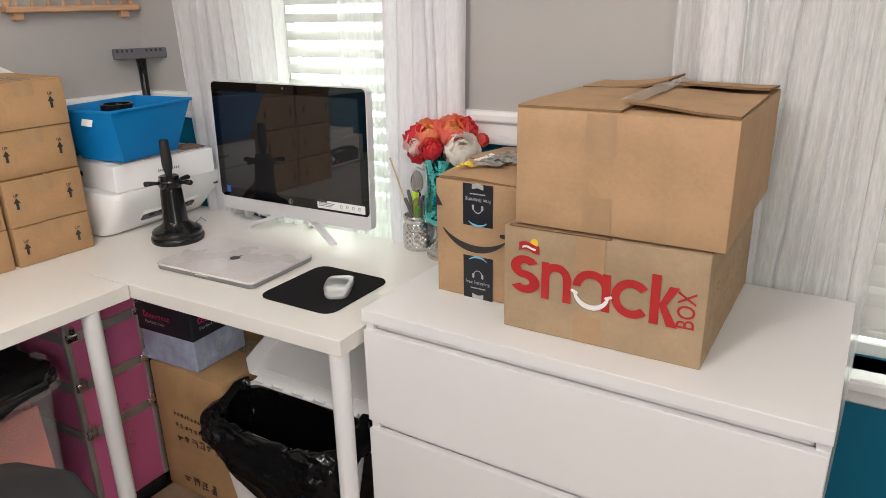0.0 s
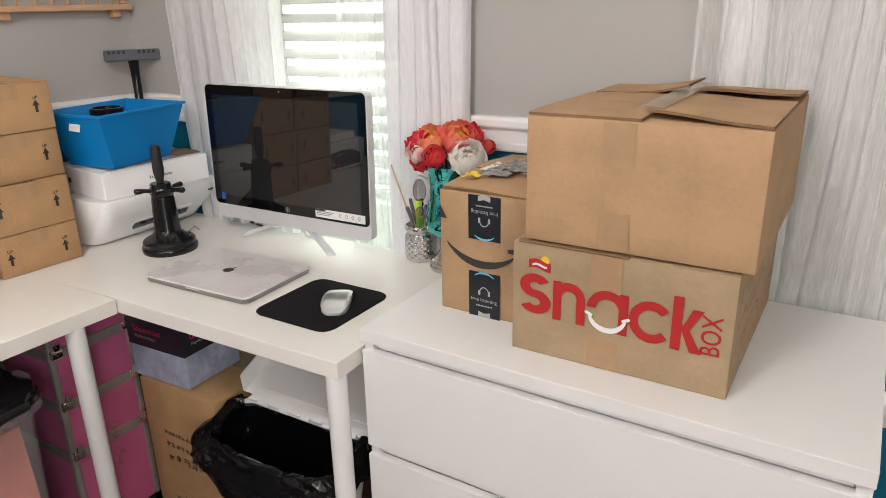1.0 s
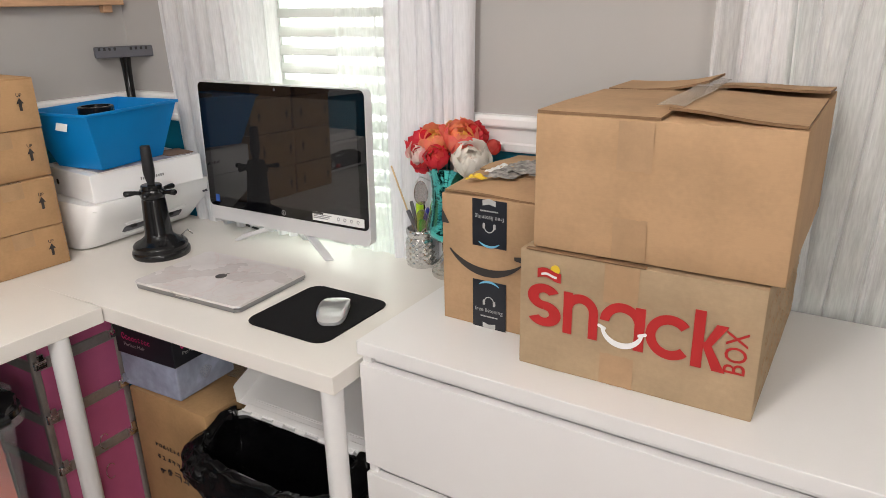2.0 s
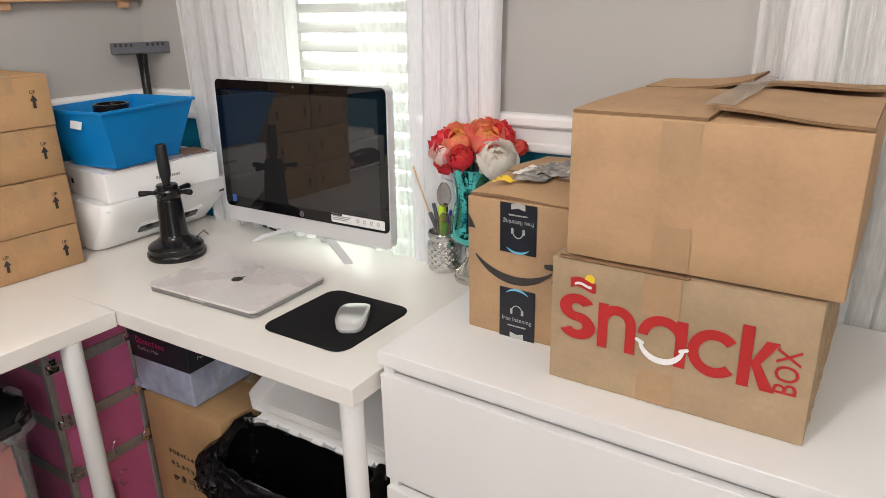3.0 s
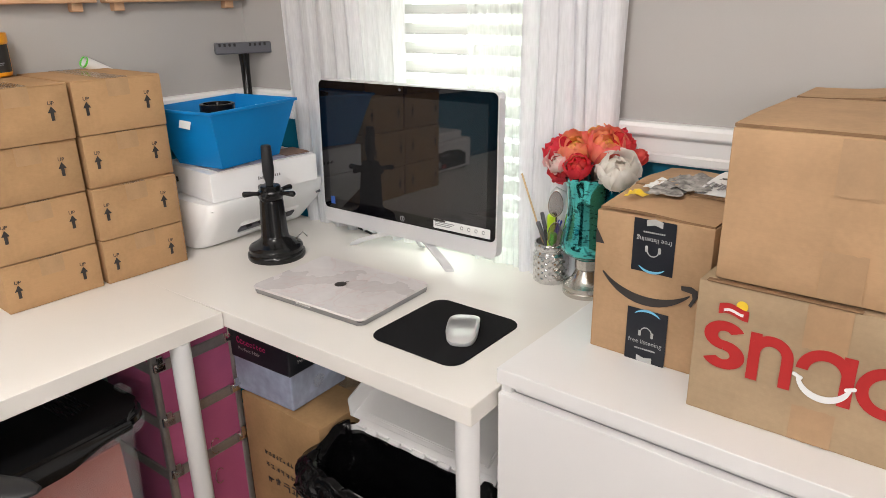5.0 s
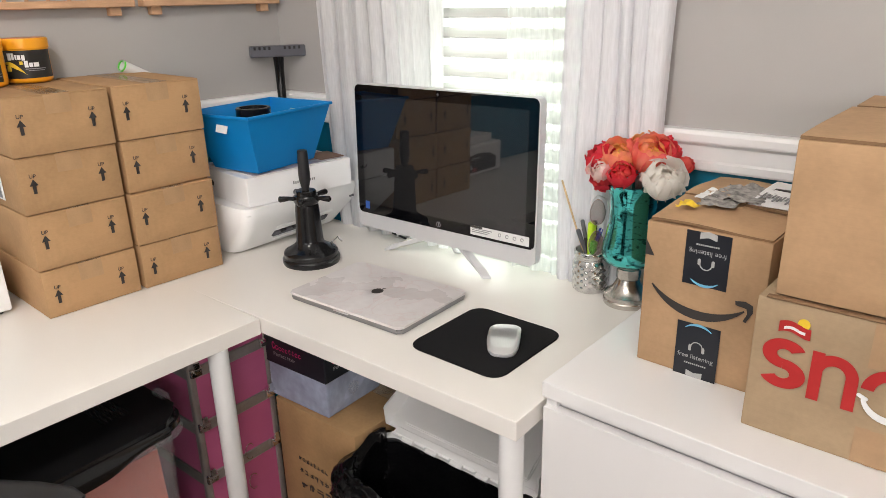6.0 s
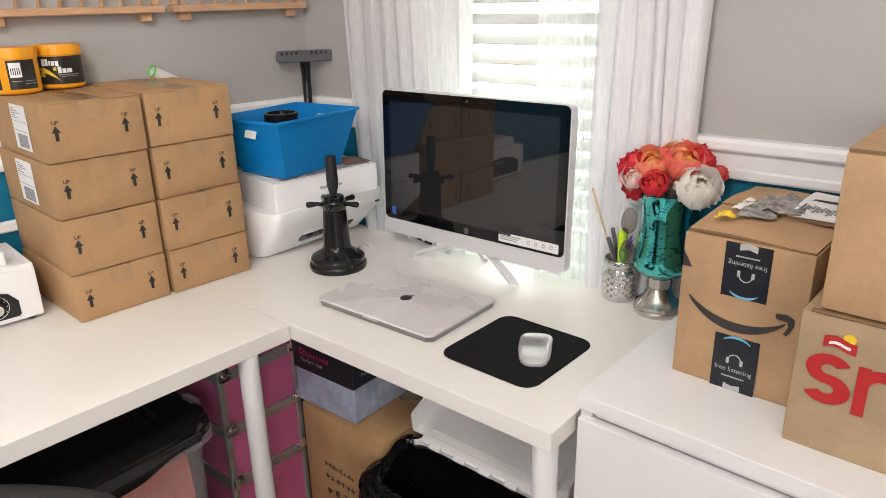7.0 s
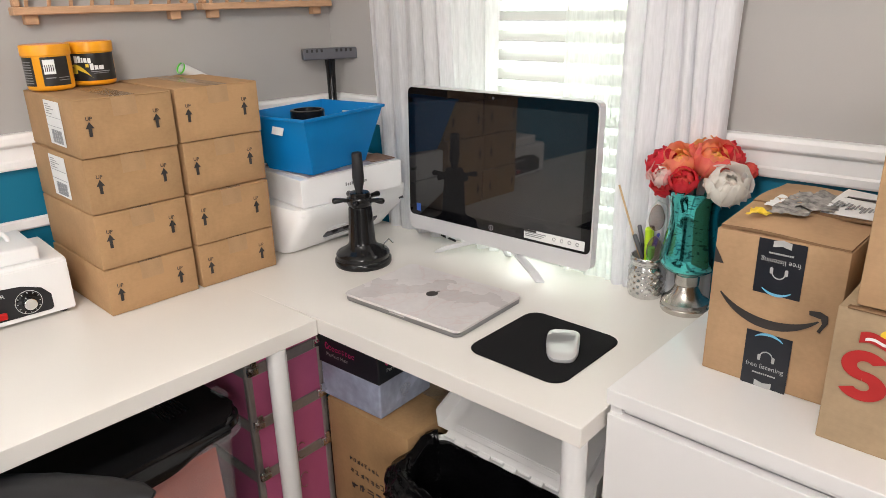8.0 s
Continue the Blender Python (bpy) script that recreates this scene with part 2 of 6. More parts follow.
def mercury(name, color, speck):
    """Silvered glass whose backing has flaked into small dark specks."""
    m, nt, p = nodes_of(name)
    N, L = nt.nodes, nt.links
    co, mp = N.new("ShaderNodeTexCoord"), N.new("ShaderNodeMapping")
    mp.inputs["Scale"].default_value = (90, 90, 230)
    L.new(co.outputs["Object"], mp.inputs[0])
    no, big = N.new("ShaderNodeTexNoise"), N.new("ShaderNodeTexNoise")
    no.inputs["Scale"].default_value, no.inputs["Detail"].default_value = 1.0, 3
    big.inputs["Scale"].default_value = 26
    L.new(mp.outputs[0], no.inputs["Vector"])
    L.new(co.outputs["Object"], big.inputs["Vector"])
    ad = N.new("ShaderNodeMath")
    ad.operation = "MULTIPLY_ADD"
    ad.inputs[1].default_value = 0.45
    L.new(big.outputs["Fac"], ad.inputs[0])
    L.new(no.outputs["Fac"], ad.inputs[2])
    ramp = N.new("ShaderNodeValToRGB")
    e = ramp.color_ramp.elements
    e[0].position, e[1].position = 0.80, 0.86
    e[0].color, e[1].color = (*color, 1), (*speck, 1)
    L.new(ad.outputs[0], ramp.inputs[0])
    L.new(ramp.outputs[0], p.inputs["Base Color"])
    p.inputs["Metallic"].default_value, p.inputs["Roughness"].default_value = 0.97, 0.11
    p.inputs["Coat Weight"].default_value, p.inputs["Coat Roughness"].default_value = 0.7, 0.05
    b = N.new("ShaderNodeBump")
    b.inputs["Strength"].default_value, b.inputs["Distance"].default_value = 0.12, 0.001
    L.new(no.outputs["Fac"], b.inputs["Height"])
    L.new(b.outputs[0], p.inputs["Normal"])
    return m


M_WALL = mat("grey_wall_paint", (0.42, 0.404, 0.388), rough=0.7, var=0.03, scale=3, fine=330, bump=0.12)
M_TEAL = mat("teal_wall_paint", (0.0, 0.16, 0.27), rough=0.55, var=0.05, scale=3, fine=330, bump=0.12)
M_TRIM = mat("white_trim_paint", (0.87, 0.86, 0.86), rough=0.35, var=0.02, scale=6, fine=120, bump=0.03)
M_CEIL = mat("ceiling_paint", (0.8, 0.8, 0.78), rough=0.9, var=0.02, scale=2, fine=200, bump=0.2)
M_FLOOR = mat("wood_floor", (0.17, 0.12, 0.085), rough=0.45, var=0.35, scale=3, fine=40, bump=0.1, stretch=(1, 9, 9))
M_DESK = mat("white_laminate", (0.85, 0.82, 0.775), rough=0.26, var=0.015, scale=5, fine=420, bump=0.03, rvar=0.015)
M_DRES = mat("white_foil", (0.80, 0.79, 0.785), rough=0.3, var=0.015, scale=5, fine=420, bump=0.02, rvar=0.015)
M_LEG = mat("white_powder_coat", (0.8, 0.8, 0.8), rough=0.4, var=0.02, scale=8, fine=300, bump=0.05)
M_CARD = cardboard("kraft_board", (0.43, 0.275, 0.155))
M_CARD2 = cardboard("pale_kraft_board", (0.40, 0.29, 0.18), 0.05)
M_CARD3 = cardboard("orange_kraft_board", (0.42, 0.255, 0.13), 0.3)
M_CARD4 = cardboard("dark_kraft_board", (0.40, 0.245, 0.12), 0.05)
M_BOARDG = cardboard("grey_brown_board", (0.22, 0.155, 0.1), 0.1)
M_FLUTE = cardboard("cut_board_edge", (0.22, 0.13, 0.07), 0.0)
M_TAPE = mat("clear_packing_tape", (0.52, 0.4, 0.28), rough=0.15, var=0.08, scale=40, fine=300, bump=0.15, alpha=0.35, coat=0.5)
M_TAPE2 = mat("paper_tape", (0.40, 0.255, 0.143), rough=0.42, var=0.1, scale=30, fine=300, bump=0.1)
M_TAPE3 = mat("thin_paper_tape", (0.405, 0.25, 0.13), rough=0.4, var=0.12, scale=25, fine=300, bump=0.1)
M_INK = mat("dark_print", (0.035, 0.03, 0.028), rough=0.6, var=0.1, scale=60, fine=300, bump=0)
M_RED = mat("red_print", (0.44, 0.022, 0.022), rough=0.55, var=0.06, scale=40, fine=300, bump=0.03)
M_WHITEP = mat("white_print", (0.82, 0.82, 0.82), rough=0.6, var=0.03, scale=40, fine=300, bump=0)
# the white print again, toned down to mid grey
M_DIMP = mat("greyed_white_print", (0.42, 0.42, 0.41), rough=0.6, var=0.1, scale=60, fine=300, bump=0)
M_YELP = mat("yellow_print", (0.8, 0.55, 0.04), rough=0.55, var=0.05, scale=40, fine=300, bump=0)
M_BLUEP = mat("light_blue_print", (0.16, 0.45, 0.65), rough=0.5, var=0.05, scale=40, fine=300, bump=0)
M_NAVYP = mat("black_tape_print", (0.012, 0.014, 0.02), rough=0.4, var=0.1, scale=40, fine=300, bump=0.03)
M_GREYP = mat("grey_print", (0.28, 0.28, 0.29), rough=0.6, var=0.1, scale=60, fine=300, bump=0)
M_PINKP = mat("pink_print", (0.7, 0.03, 0.18), rough=0.5, var=0.05, scale=60, fine=300, bump=0)
M_PAPER = mat("white_paper", (0.78, 0.78, 0.77), rough=0.7, var=0.03, scale=20, fine=300, bump=0.05)
M_BLACK = mat("black_gloss_plastic", (0.008, 0.008, 0.009), rough=0.16, var=0.1, scale=20, fine=200, bump=0.03, rvar=0.06)
M_BLACKM = mat("black_matt_plastic", (0.014, 0.014, 0.016), rough=0.5, var=0.15, scale=20, fine=300, bump=0.15)
M_RUBBER = mat("black_cloth_pad", (0.01, 0.01, 0.011), rough=0.85, var=0.15, scale=30, fine=900, bump=0.3, spec=0.2)
M_BAG = mat("black_bin_liner", (0.003, 0.003, 0.0035), rough=0.14, var=0.2, scale=40, fine=85, bump=0.9, rvar=0.08, spec=0.4)
M_BLUE = mat("blue_plastic", (0.0, 0.21, 0.56), rough=0.42, var=0.05, scale=10, fine=300, bump=0.08)
M_WPLAST = mat("white_plastic", (0.9, 0.9, 0.9), rough=0.38, var=0.02, scale=8, fine=300, bump=0.06)
M_WBOX = mat("white_carton", (0.93, 0.925, 0.93), rough=0.45, var=0.02, scale=8, fine=300, bump=0.03)
M_GREYPL = mat("grey_plastic", (0.10, 0.10, 0.115), rough=0.45, var=0.1, scale=20, fine=300, bump=0.1)
M_SILVER = mat("silver_metal", (0.78, 0.78, 0.79), rough=0.3, metal=0.85, var=0.03, scale=10, fine=300, bump=0.04)
M_ALU = mat("silver_paint", (0.72, 0.72, 0.74), rough=0.35, metal=0.3, var=0.02, scale=10, fine=300, bump=0.03)
M_ALUD = mat("worn_aluminium", (0.38, 0.36, 0.34), rough=0.42, metal=0.6, var=0.15, scale=25, fine=200, bump=0.1)
M_CHROME = mat("chrome", (0.8, 0.8, 0.8), rough=0.12, metal=1.0, var=0.03, scale=20, fine=100, bump=0.02, rvar=0.05)
M_NICKEL = mat("brushed_nickel", (0.56, 0.53, 0.49), rough=0.25, metal=1.0, var=0.08, scale=20, fine=200, bump=0.05)
M_SCREEN = mat("black_screen_glass", (0.003, 0.003, 0.004), rough=0.02, var=0.0, scale=2, fine=10, bump=0, rvar=0.0, spec=0.5)
M_DISPLAY = mat("dark_display", (0.016, 0.016, 0.017), rough=0.03, var=0.0, scale=2, fine=10, bump=0, rvar=0.0, spec=0.85)
M_MARBLE = marble("marble_laptop_case")
M_SHEER = sheer("sheer_curtain_cloth", 0.1, (0.95, 0.95, 0.96), 0.5)
M_SHEER3 = sheer("dense_sheer_cloth", 0.05, (0.84, 0.84, 0.87), 0.13)
M_VEIL = sheer("veil_cloth", 0.35, (0.95, 0.96, 0.95), 0.7)
M_SHEER4 = sheer("folded_sheer_cloth", 0.5, (0.95, 0.95, 0.96), 0.4)
M_SHEER2 = sheer("thin_sheer_cloth", 0.52, (0.93, 0.93, 0.93), 0.35)
M_SLAT = mat("blind_slat", (0.68, 0.68, 0.66), rough=0.4, var=0.02, scale=8, fine=200, bump=0.03)
M_CORD = mat("blind_cord", (0.6, 0.6, 0.58), rough=0.8, var=0.05)
M_DAY = glow("daylight_outside", (1.0, 1.0, 0.98), 4.3)
M_WOOD = mat("pale_pine", (0.56, 0.34, 0.2), rough=0.55, var=0.16, scale=10, fine=60, bump=0.12, stretch=(12, 1.5, 12))
M_PINK = mat("pink_case_panel", (0.54, 0.125, 0.27), rough=0.35, var=0.08, scale=12, fine=300, bump=0.15)
M_TEALG = mercury("teal_mercury_glass", (0.07, 0.56, 0.55), (0.01, 0.16, 0.17))
M_MERC = mat("silver_mercury_glass", (0.62, 0.62, 0.61), rough=0.14, metal=0.95, var=0.2, scale=60, fine=200, bump=0.1)
M_PANE = mat("window_glass", (0.98, 1.0, 0.99), rough=0.01, var=0.0, bump=0, rvar=0.0, trans=1.0, ior=1.02)
M_TINT = mat("tinted_lens", (0.14, 0.08, 0.06), rough=0.1, var=0.05, bump=0, alpha=0.38, spec=0.2)
M_CLEARPL = mat("cloudy_clear_plastic", (0.74, 0.75, 0.78), rough=0.22, var=0.05, scale=12, fine=200, bump=0.06, alpha=0.14)
M_CLEARBL = mat("bluish_clear_plastic", (0.42, 0.47, 0.62), rough=0.25, var=0.3, scale=14, fine=60, bump=0.1, alpha=0.8)
M_ORANGE = mat("coral_card", (0.9, 0.27, 0.2), rough=0.6, var=0.05, scale=12, fine=300, bump=0.05)
M_CLOTH = mat("grey_blue_cloth", (0.10, 0.11, 0.15), rough=0.85, var=0.4, scale=25, fine=300, bump=0.4)
M_CLOTHR = mat("pink_red_cloth", (0.62, 0.16, 0.16), rough=0.8, var=0.3, scale=25, fine=300, bump=0.4)
M_ORLID = mat("orange_yellow_plastic", (0.85, 0.36, 0.012), rough=0.35, var=0.05, scale=12, fine=300, bump=0.05)
M_JARTOP = mat("faded_red_label", (0.62, 0.24, 0.14), rough=0.4, var=0.12, scale=30, fine=200, bump=0.03)
M_JARLAB = mat("black_jar_label", (0.02, 0.018, 0.016), rough=0.35, var=0.1, scale=20, fine=200, bump=0.02)
M_YPEN = mat("lime_highlighter", (0.55, 0.80, 0.03), rough=0.35, var=0.04, bump=0.02)
M_GPEN = mat("green_highlighter", (0.12, 0.70, 0.06), rough=0.35, var=0.04, bump=0.02)
M_BPEN = mat("blue_pen", (0.03, 0.04, 0.35), rough=0.3, var=0.04, bump=0.02)
M_STICK = mat("bamboo_stick", (0.62, 0.44, 0.25), rough=0.6, var=0.12, scale=60, bump=0.1)
M_PURPLE = mat("purple_magazine", (0.20, 0.10, 0.22), rough=0.35, var=0.6, scale=22, fine=90, bump=0.02, tint=(0.7, 0.66, 0.7))
M_BROWNP = mat("brown_paper", (0.22, 0.13, 0.09), rough=0.6, var=0.2, scale=22, fine=90, bump=0.05)
M_REDSW = mat("red_switch", (0.5, 0.01, 0.01), rough=0.3, var=0.05, bump=0.02)
M_FRAMEP = mat("silver_frame", (0.62, 0.62, 0.60), rough=0.35, metal=0.3, var=0.08, scale=20, fine=200, bump=0.1)
M_ARTP = mat("pale_print", (0.62, 0.62, 0.6), rough=0.6, var=0.12, scale=6, fine=60, bump=0.02)
M_PCORAL = petal_mat("coral_petal", (0.98, 0.68, 0.16), (0.97, 0.40, 0.24), (0.90, 0.07, 0.15), 0.052)
M_PRED = petal_mat("red_petal", (0.88, 0.16, 0.12), (0.82, 0.07, 0.09), (0.70, 0.012, 0.05), 0.038)
M_PWHITE = petal_mat("cream_petal", (0.96, 0.84, 0.79), (0.96, 0.92, 0.86), (0.97, 0.95, 0.91), 0.036)
M_PPINK = petal_mat("pink_petal", (0.93, 0.84, 0.78), (0.94, 0.80, 0.76), (0.85, 0.16, 0.2), 0.034)
M_TORN = mat("torn_printed_tape", (0.13, 0.125, 0.135), rough=0.22, var=0.6, scale=48, fine=140, bump=0.2, tint=(0.55, 0.52, 0.48))
M_MACB = mat("space_grey_metal", (0.3, 0.3, 0.31), rough=0.32, metal=0.9, var=0.03, scale=10, fine=300, bump=0.03)
M_GRASS = mat("grass", (0.05, 0.09, 0.03), rough=0.9, var=0.4, scale=4, fine=60, bump=0.5)
M_LEAF = mat("teal_leaf", (0.0, 0.10, 0.10), rough=0.5, var=0.2)

# ---- the room ----
RAIL0, RAIL1, ROOM_H = 1.008, 1.077, 2.45
W1, W2 = (0.49, 0.965), (1.72, 2.46)      # window openings along the wall
SILL, HEAD = 0.612, 2.0


def wall_north():
    bm = bmesh.new()
    spans = [(-0.15, W1[0], 0, ROOM_H), (W1[1], W2[0], 0, ROOM_H), (W2[1], 3.75, 0, ROOM_H)]
    for a, b in (W1, W2):
        spans += [(a, b, 0, SILL), (a, b, HEAD, ROOM_H)]
    for a, b, z0, z1 in spans:
        mid = min(max(1.04, z0), z1)
        if mid > z0:
            box(bm, a, b, 0, 0.13, z0, mid, mi=1)
        if z1 > mid:
            box(bm, a, b, 0, 0.13, mid, z1, mi=0)
    ob = part("wall_north", bm, [M_WALL, M_TEAL])
    ob.matrix_world = WW
    return tagged(ob, "grey painted wall, teal below the chair rail", "wall", kind="structure")


wall_north()


def plain_wall(name, label, m, x0, x1, y0, y1):
    bm = bmesh.new()
    box(bm, x0, x1, y0, y1, 0, 1.04, mi=1)
    box(bm, x0, x1, y0, y1, 1.04, ROOM_H, mi=0)
    ob = part(name, bm, [M_WALL, M_TEAL])
    ob.matrix_world = m
    return tagged(ob, label, "wall", kind="structure")


plain_wall("wall_west", "grey painted wall, teal below the chair rail", LW, -0.13, 0, -3.6, 0.13)


def wall_with_opening(name, m, length, a, b, z0, z1):
    bm = bmesh.new()
    for x0, x1, q0, q1 in ((0, a, 0, ROOM_H), (b, length, 0, ROOM_H), (a, b, 0, z0), (a, b, z1, ROOM_H)):
        box(bm, x0, x1, 0, 0.13, q0, q1)
    ob = part(name, bm, M_WALL)
    ob.matrix_world = m
    return tagged(ob, "plain grey painted wall with an added opening for a fill lamp", "wall", kind="structure")


# unseen closing walls; their openings are added to let the fill lamps in
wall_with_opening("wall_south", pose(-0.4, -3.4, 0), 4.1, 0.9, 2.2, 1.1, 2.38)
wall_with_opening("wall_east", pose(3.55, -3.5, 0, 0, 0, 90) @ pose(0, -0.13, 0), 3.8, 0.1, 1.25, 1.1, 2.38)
tagged(part("floor", boxed(-0.5, 3.8, -3.6, 0.4, -0.1, 0), M_FLOOR), "dark brown wooden floor", "floor", kind="structure")
tagged(part("ceiling", boxed(-0.5, 3.8, -3.6, 0.4, ROOM_H, ROOM_H + 0.1), M_CEIL), "white painted ceiling", "ceiling", kind="structure")
tagged(part("ground", boxed(-60, 60, -60, 60, -0.6, -0.5), M_GRASS), "ground outside the windows", "ground", kind="structure")


def rail_mesh(x0, x1):
    """Chair rail: a moulded white strip along x, its face towards -y."""
    prof = [(0.0, 1.002), (-0.014, 1.002), (-0.016, 1.006), (-0.016, 1.018), (-0.0125, 1.022), (-0.0125, 1.048), (-0.0145, 1.051), (-0.022, 1.054), (-0.024, 1.058), (-0.0235, 1.07), (-0.019, 1.077), (0.0, 1.078)]
    bm = bmesh.new()
    a = [bm.verts.new((x0, y, z)) for y, z in prof]
    b = [bm.verts.new((x1, y, z)) for y, z in prof]
    n = len(prof)
    for i in range(n):
        bm.faces.new((a[i], b[i], b[(i + 1) % n], a[(i + 1) % n]))
    bm.faces.new(a[::-1])
    bm.faces.new(b)
    return bm


for x0, x1 in ((0.026, W1[0] - 0.075), (W1[1] + 0.075, W2[0] - 0.075), (W2[1] + 0.075, 3.6)):
    ob = part("chair_rail", rail_mesh(x0, x1), M_TRIM)
    ob.matrix_world = WW
    tagged(ob, "white moulded chair rail on the wall", "trim", kind="structure")
ob = part("chair_rail", rail_mesh(0.0, 3.3), M_TRIM)
ob.matrix_world = LW @ Matrix(((0, -1, 0, 0), (-1, 0, 0, 0), (0, 0, 1, 0), (0, 0, 0, 1)))
tagged(ob, "white moulded chair rail on the wall", "trim", kind="structure")

# panel moulding under the rail of the side wall
mould = thing("panel_moulding", "white rectangular panel moulding on the teal wall", "trim", LW, kind="structure")
for y0, y1, z0, z1 in ((-0.93, -0.3, 0.868, 0.893), (-0.93, -0.905, 0.2, 0.868), (-0.325, -0.3, 0.2, 0.868), (-0.905, -0.325, 0.2, 0.225)):
    part("moulding_strip", boxed(0, 0.012, y0, y1, z0, z1, bev=0.004), M_TRIM, mould)
for name, m, x0, x1 in (("baseboard", WW, 0.02, 3.6),):
    ob = part(name, boxed(x0, x1, -0.014, 0, 0, 0.1, bev=0.004), M_TRIM)
    ob.matrix_world = m
    tagged(ob, "white painted baseboard", "trim", kind="structure")
ob = part("baseboard", boxed(0, 0.014, -3.3, -0.02, 0, 0.1, bev=0.004), M_TRIM)
ob.matrix_world = LW
tagged(ob, "white painted baseboard", "trim", kind="structure")


def window(name, a, b):
    w = thing(name, "white sash window with daylight behind it", "window", WW, kind="structure")
    bm = bmesh.new()
    for x0, x1, z0, z1 in ((a - 0.075, a, SILL - 0.01, HEAD + 0.08), (b, b + 0.075, SILL - 0.01, HEAD + 0.08), (a, b, HEAD, HEAD + 0.08)):
        box(bm, x0, x1, -0.016, 0.0, z0, z1, bev=0.004)
    part("casing", bm, M_TRIM, w)
    bm = bmesh.new()
    for x0, x1, z0, z1 in ((a, a + 0.035, SILL, HEAD), (b - 0.035, b, SILL, HEAD), (a, b, SILL, SILL + 0.03), (a, b, HEAD - 0.04, HEAD), (a, b, 1.32, 1.36)):
        box(bm, x0, x1, 0.07, 0.11, z0, z1, bev=0.003)
    part("window_frame", bm, M_TRIM, w)
    part("window_sill", boxed(a - 0.1, b + 0.1, -0.05, 0.07, SILL - 0.028, SILL, bev=0.006, seg=2), M_TRIM, w)
    part("apron", boxed(a - 0.07, b + 0.07, -0.02, 0.0, SILL - 0.068, SILL - 0.028, bev=0.005), M_TRIM, w)
    for z0, z1 in ((SILL + 0.03, 1.32), (1.36, HEAD - 0.04)):
        p = part("pane", boxed(a + 0.035, b - 0.035, 0.088, 0.092, z0, z1), M_PANE, w)
        p.visible_shadow = False
    return w


window("window_1", *W1)
window("window_2", *W2)


def blind(name, a, b, tilt, label):
    bl = thing(name, label, "window blind", WW @ pose(0, 0.028, 0))
    n, w = 7, 0.05

    def slat(u, v):
        return (a + 0.012 + (b - a - 0.024) * u, (v - 0.5) * w, 0.0035 * (1 - (2 * v - 1) ** 2))
    bm = bmesh.new()
    thick_sheet(bm, slat, 1, 4, 0.003)
    first = None
    z = SILL + 0.1085
    k = 0
    while z < HEAD - 0.06:
        m = pose(0, 0, z, tilt + 1.5 * math.sin(k * 1.7), 0, 0.12 * math.sin(k * 2.3))
        if first is None:
            first = put(part("slat", bm, M_SLAT, bl), m)
        else:
            again(first, bl, m)
        z += 0.0435
        k += 1
    part("headrail", boxed(a + 0.008, b - 0.008, -0.028, 0.028, HEAD - 0.055, HEAD - 0.004, bev=0.003), M_SLAT, bl)
    part("bottom_rail", boxed(a + 0.012, b - 0.012, -0.024, 0.024, SILL + 0.07, SILL + 0.085, bev=0.003), M_SLAT, bl)
    for x in (a + 0.05, b - 0.19 if b < 1.5 else b - 0.3, ):
        bm = bmesh.new()
        tube(bm, [(x, -0.027, SILL + 0.075), (x, -0.027, HEAD - 0.05)], 0.0016, 5)
        tube(bm, [(x, 0.027, SILL + 0.075), (x, 0.027, HEAD - 0.05)], 0.0016, 5)
        part("ladder_cord", bm, M_CORD, bl)
    return bl


blind("window_blind", W1[0], W1[1], 22, "white horizontal slat blind, half open")
blind("window_blind", W2[0], W2[1], 79, "white horizontal slat blind, nearly closed")


def curtain(x0, x1, flare, waves, seed, material, label, flat_to=0.0, z0=0.12, ph=0.0, fold=0.006, deep=0.013, lean=0.0, hems=False):
    """A hanging panel of sheer cloth with soft, uneven pleats."""
    rnd = random.Random(seed)
    amps = [rnd.uniform(0.5, 1.0) for _ in range(40)]

    def fn(u, v):
        z = z0 + (2.12 - z0) * v
        drop = 1 - v
        x = x0 + (x1 - x0) * u + flare * drop * (1 - u) + lean * drop * u + 0.006 * math.sin(9 * v + 7 * u)
        s = u * waves + 0.12 * math.sin(3.1 * v + 5 * u) * drop
        k = amps[int(s) % 40] * (1 - (s % 1)) + amps[(int(s) + 1) % 40] * (s % 1)
        soft = 1.0 if u > flat_to else 0.25
        y = deep * k * soft * math.sin(2 * math.pi * s + ph) + 0.004 * math.sin(2 * math.pi * s * 2.3 + 1 + 2 * v) * soft
        x += fold * k * soft * math.cos(2 * math.pi * s * 1.0 + 0.7)
        return (x, -0.043 + y, z)
    bm = bmesh.new()
    grid(bm, fn, int(waves * 14), 24)
    ob = part("curtain", bm, material, smooth=180)
    ob.matrix_world = WW
    for k in range(waves if hems else 0):
        mid, half = (k + 0.3) / waves, 0.16 / waves
        bm = bmesh.new()
        grid(bm, lambda u, v: Vector(fn(mid + (2 * u - 1) * half, v)) - Vector((0, 0.005 - 0.002 * (2 * u - 1) ** 2, 0)), 6, 24)
        part("pleat", bm, material, ob, smooth=180)
    return tagged(ob, label, "curtain")


